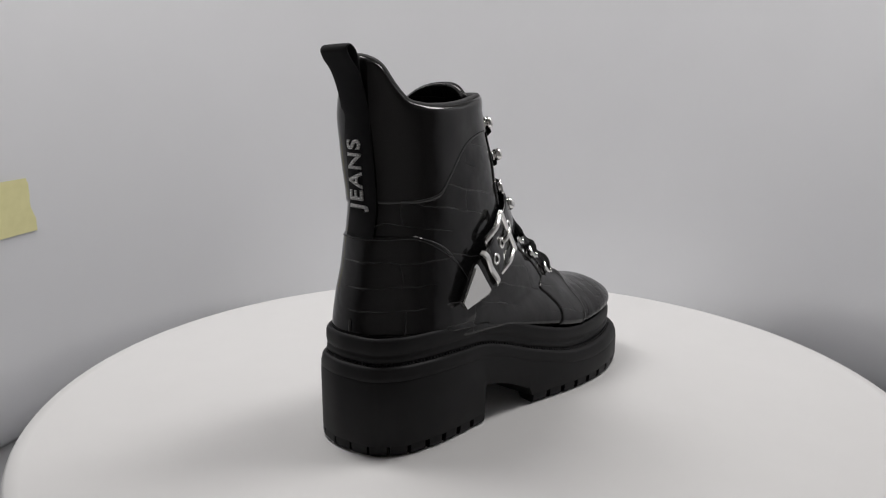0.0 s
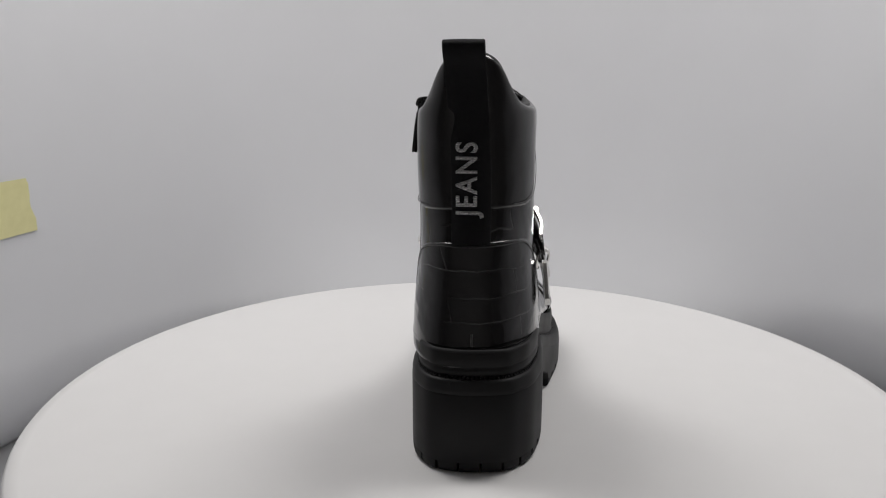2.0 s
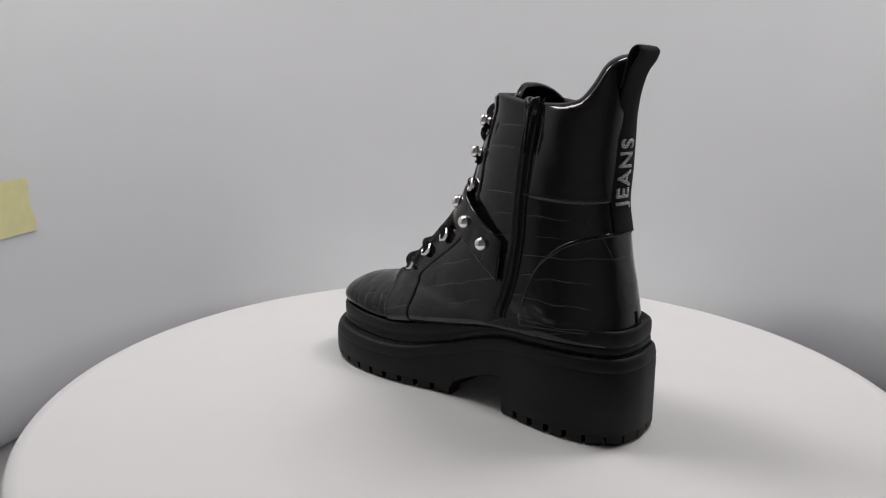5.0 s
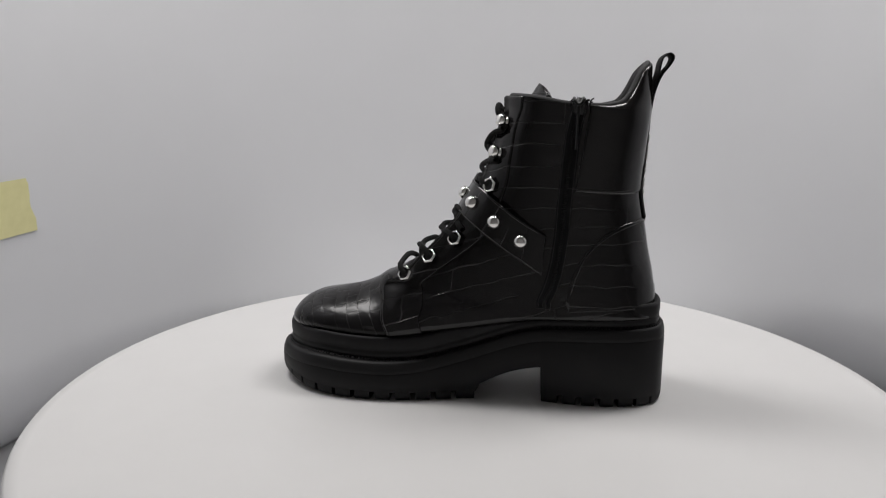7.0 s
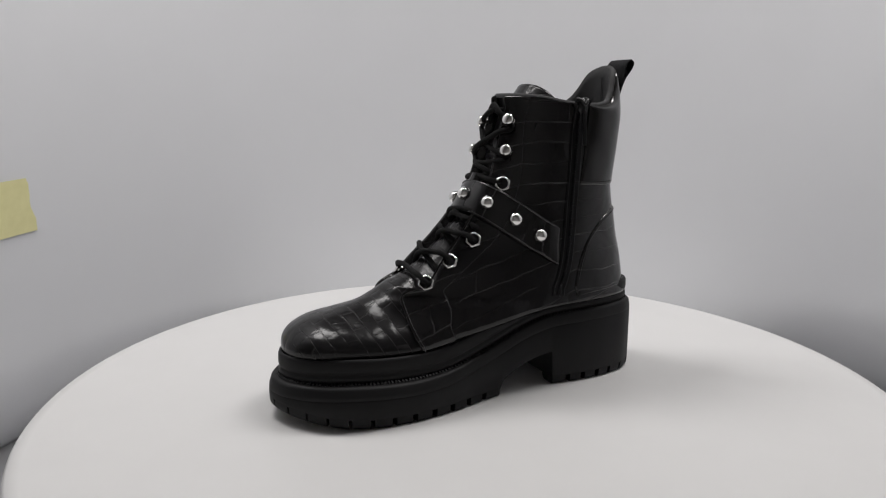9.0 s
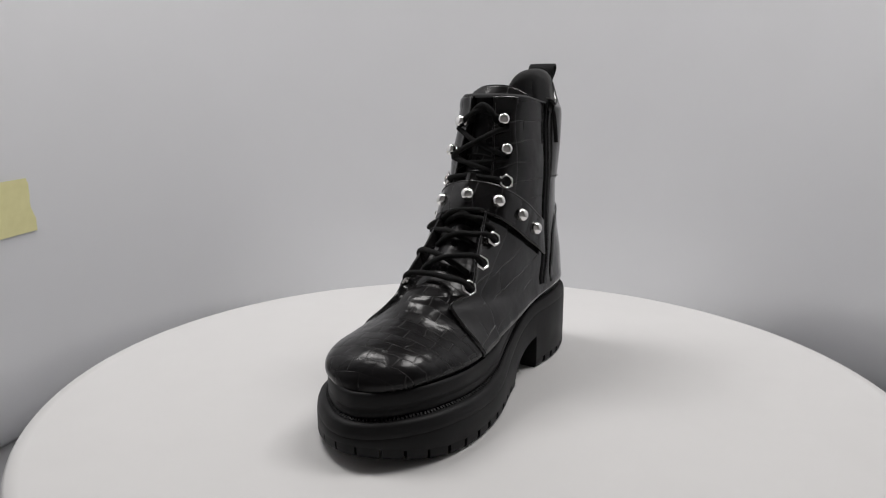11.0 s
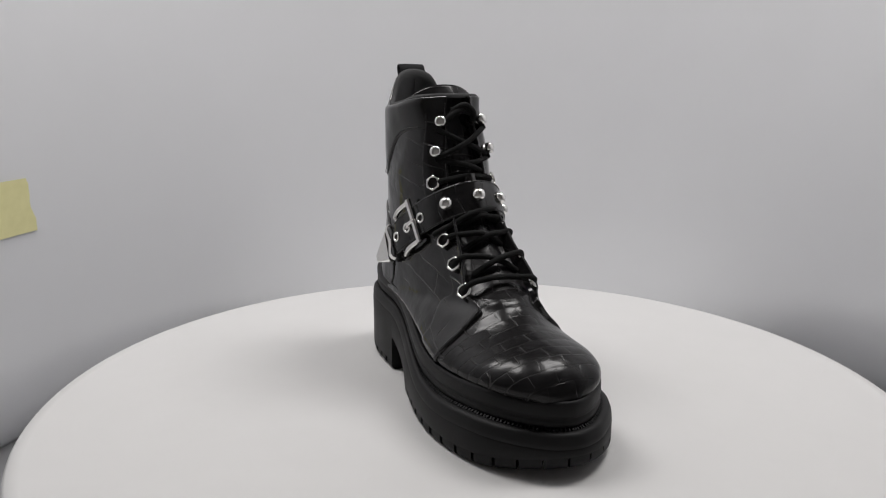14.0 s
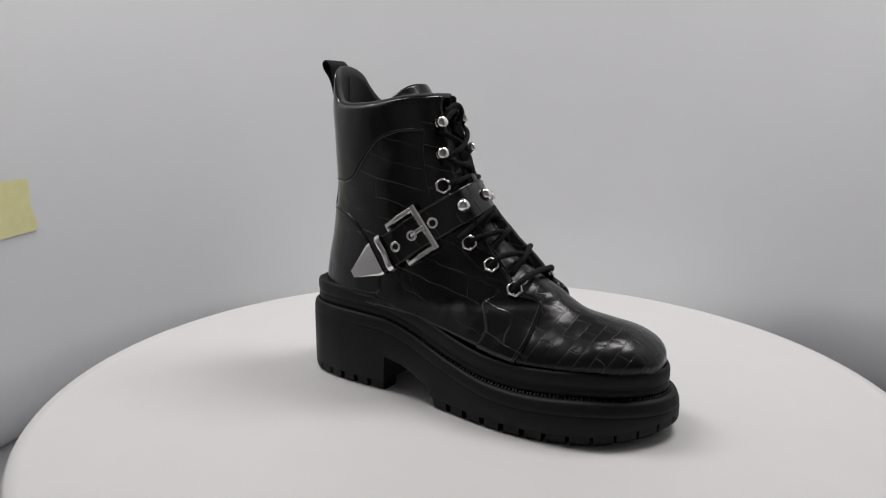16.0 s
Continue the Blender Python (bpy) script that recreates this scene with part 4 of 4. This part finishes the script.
def seam_stitches(line, side, lift, root):
    """A row of short thread stitches on the upper along a line of the side view."""
    ua = np.array([on_side(p[0], p[1], p[2] if len(p) > 2 else side) for p in line]) * [20, 40]
    length = np.linalg.norm(np.diff(ua, axis=0), axis=1).sum()
    n = max(int(length / 1.3), 8)
    ua = smooth_line(ua, n) / [20, 40]
    nr = upper_normal(ua[:, 0], ua[:, 1])
    p = upper_point(ua[:, 0], ua[:, 1]) + nr * lift
    t = np.gradient(p, axis=0)
    t /= np.maximum(np.linalg.norm(t, axis=1), 1e-6)[:, None]
    bm = bmesh.new()
    for k in range(n):
        tube([p[k] - t[k] * 0.62, p[k] + nr[k] * 0.16, p[k] + t[k] * 0.62], 0.24, 4, 3, bm)
    part("stitching", bm, thread, root, "row of fine dark stitching")


def facing(outer, side, root):
    m, n = 90, 16
    o = smooth_line(np.array([on_side(y, z, side) for y, z in outer]) * [20, 40], m) / [20, 40]
    inner = np.array([(-0.98, 0.16), (0.5, 0.19), (2, 0.25), (3, 0.34), (4, 0.46), (5, 0.51), (6, 0.55), (6.8, 0.60)])
    inner[:, 1] = (math.pi - inner[:, 1]) * side
    inner = np.vstack([inner, [on_side(y, z, side) for y, z in ((66, 77), (66.5, 66), (65, 56), (60, 44))]])
    i = smooth_line(inner * [20, 40], m) / [20, 40]
    tm = np.concatenate([[0, 0.0, 0.01], np.linspace(0.02, 0.98, m - 4), [0.99, 1, 1]])
    tn = np.concatenate([[0, 0, 0.03], np.linspace(0.08, 0.92, n - 4), [0.97, 1, 1]])
    s = np.linspace(0, 1, m)
    o, i = [np.stack([np.interp(tm, s, q[:, k]) for k in (0, 1)], 1) for q in (o, i)]
    ua = (o[:, None] * (1 - tn[None, :, None]) + i[:, None] * tn[None, :, None]).reshape(-1, 2)
    lm, ln = np.ones(len(tm)), np.ones(len(tn))
    for q in (lm, ln):
        q[0] = q[-1] = -0.3
        q[1] = q[-2] = 0.6
    thick = 1.0 + (0.0 if side > 0 else 1.8) * tn + 6.0 * tn ** 8
    ln[-1] = -1.3
    fade = np.interp(tm, [0, 0.55, 0.75, 1], [1, 1, 0.25, 0.0])
    flat = np.interp(tm, [0, 0.28, 0.4], [0.45, 0.45, 1.0])
    lift = np.minimum(lm[:, None], ln[None, :]) * (1.0 + (thick[None, :] - 1.0) * (fade * flat)[:, None])
    p = upper_point(ua[:, 0], ua[:, 1]) + upper_normal(ua[:, 0], ua[:, 1]) * lift.reshape(-1, 1)
    p = p.reshape(len(tm), len(tn), 3) / 1000
    col = int(np.argmin(np.abs(tn - 0.9)))
    line = p[3:-3, col] * 1000
    nr = upper_normal(ua[:, 0], ua[:, 1]).reshape(len(tm), len(tn), 3)[3:-3, col]
    q = smooth_line(np.hstack([line, nr * 10]), 150)
    bm = bmesh.new()
    for k in range(2, 148):
        a, d, h = q[k, :3], q[k + 1, :3] - q[k - 1, :3], q[k, 3:] / 10
        d = d / np.linalg.norm(d)
        tube([a - d * 0.55 + h * 0.1, a + h * 0.3, a + d * 0.55 + h * 0.1], 0.22, 4, 3, bm)
    part("stitching", bm, thread, root, "row of fine dark stitching")
    ob = part("eyelet_facing", grid_mesh(p), croc, root, "croc-embossed eyelet facing")
    set_uv(ob, np.stack([p[:, :, 1] * 0.8 + 0.32, p[:, :, 2] + 0.3 * p[:, :, 1]], 2).reshape(-1, 2))


def boot():
    root = new("boot")
    upper(root)
    sole(root)
    panels(root)
    tongue(root)
    tongue_loop(root)
    zipper(root)
    strap(root)
    hardware(root)
    pull_loop(root)
    laces(root)
    return tagged(root, "black croc-embossed leather lace-up ankle boot with chunky lug sole", "boot")


NOTE, NOTE_TURN = (-0.6083, 0.3709, 0.0734), 81.3


def sticky_note():
    rng = random.Random(4)
    n, m = 14, 10
    g = np.zeros((n, m, 3))
    for i in range(n):
        for j in range(m):
            x, z = -0.0500 + 0.0950 * i / (n - 1), -0.0362 + 0.0724 * j / (m - 1)
            if i == n - 1:
                x += rng.uniform(-0.002, 0.002)
            x += 0.004 * math.sin(j * 0.9) * (i / (n - 1)) ** 2 * 0.5 - 0.010 * (j / (m - 1)) * (i / (n - 1))
            g[i, j] = (x, -0.0006 - 0.0015 * (i / (n - 1)) ** 3 - 0.0005 * math.sin(3 * j) ** 2, z)
    ob = part("sticky_note", grid_mesh(g), paper, None, "pale yellow paper note with a torn edge, stuck to the backdrop", smooth=False)
    ob.modifiers.new("thick", "SOLIDIFY").thickness = 0.0003
    ob.matrix_world = pose(*NOTE, 0, 0, 0) @ pose(0, 0, 0, 0, 0, NOTE_TURN) @ pose(0, 0, 0, 0, -2, 0)
    return tagged(ob, category="note")


tent()
table = turntable()
shoe = boot()
sticky_note()


def motions():
    turn0, rate, skew, shift = -40.935, 17.5045, 2.617, 0.00434
    table_rows, shoe_rows = [], []
    for k in range(33):
        t = k * 0.5
        a = turn0 + rate * t
        table_rows.append((t, pose(-0.003, 0.003, 0, 0, 0, a)))
        shoe_rows.append((t, pose(shift * math.cos(radians(a)), shift * math.sin(radians(a)), 0, 0, 0, a + skew)))
    walk(table, table_rows)
    walk(shoe, shoe_rows)


motions()
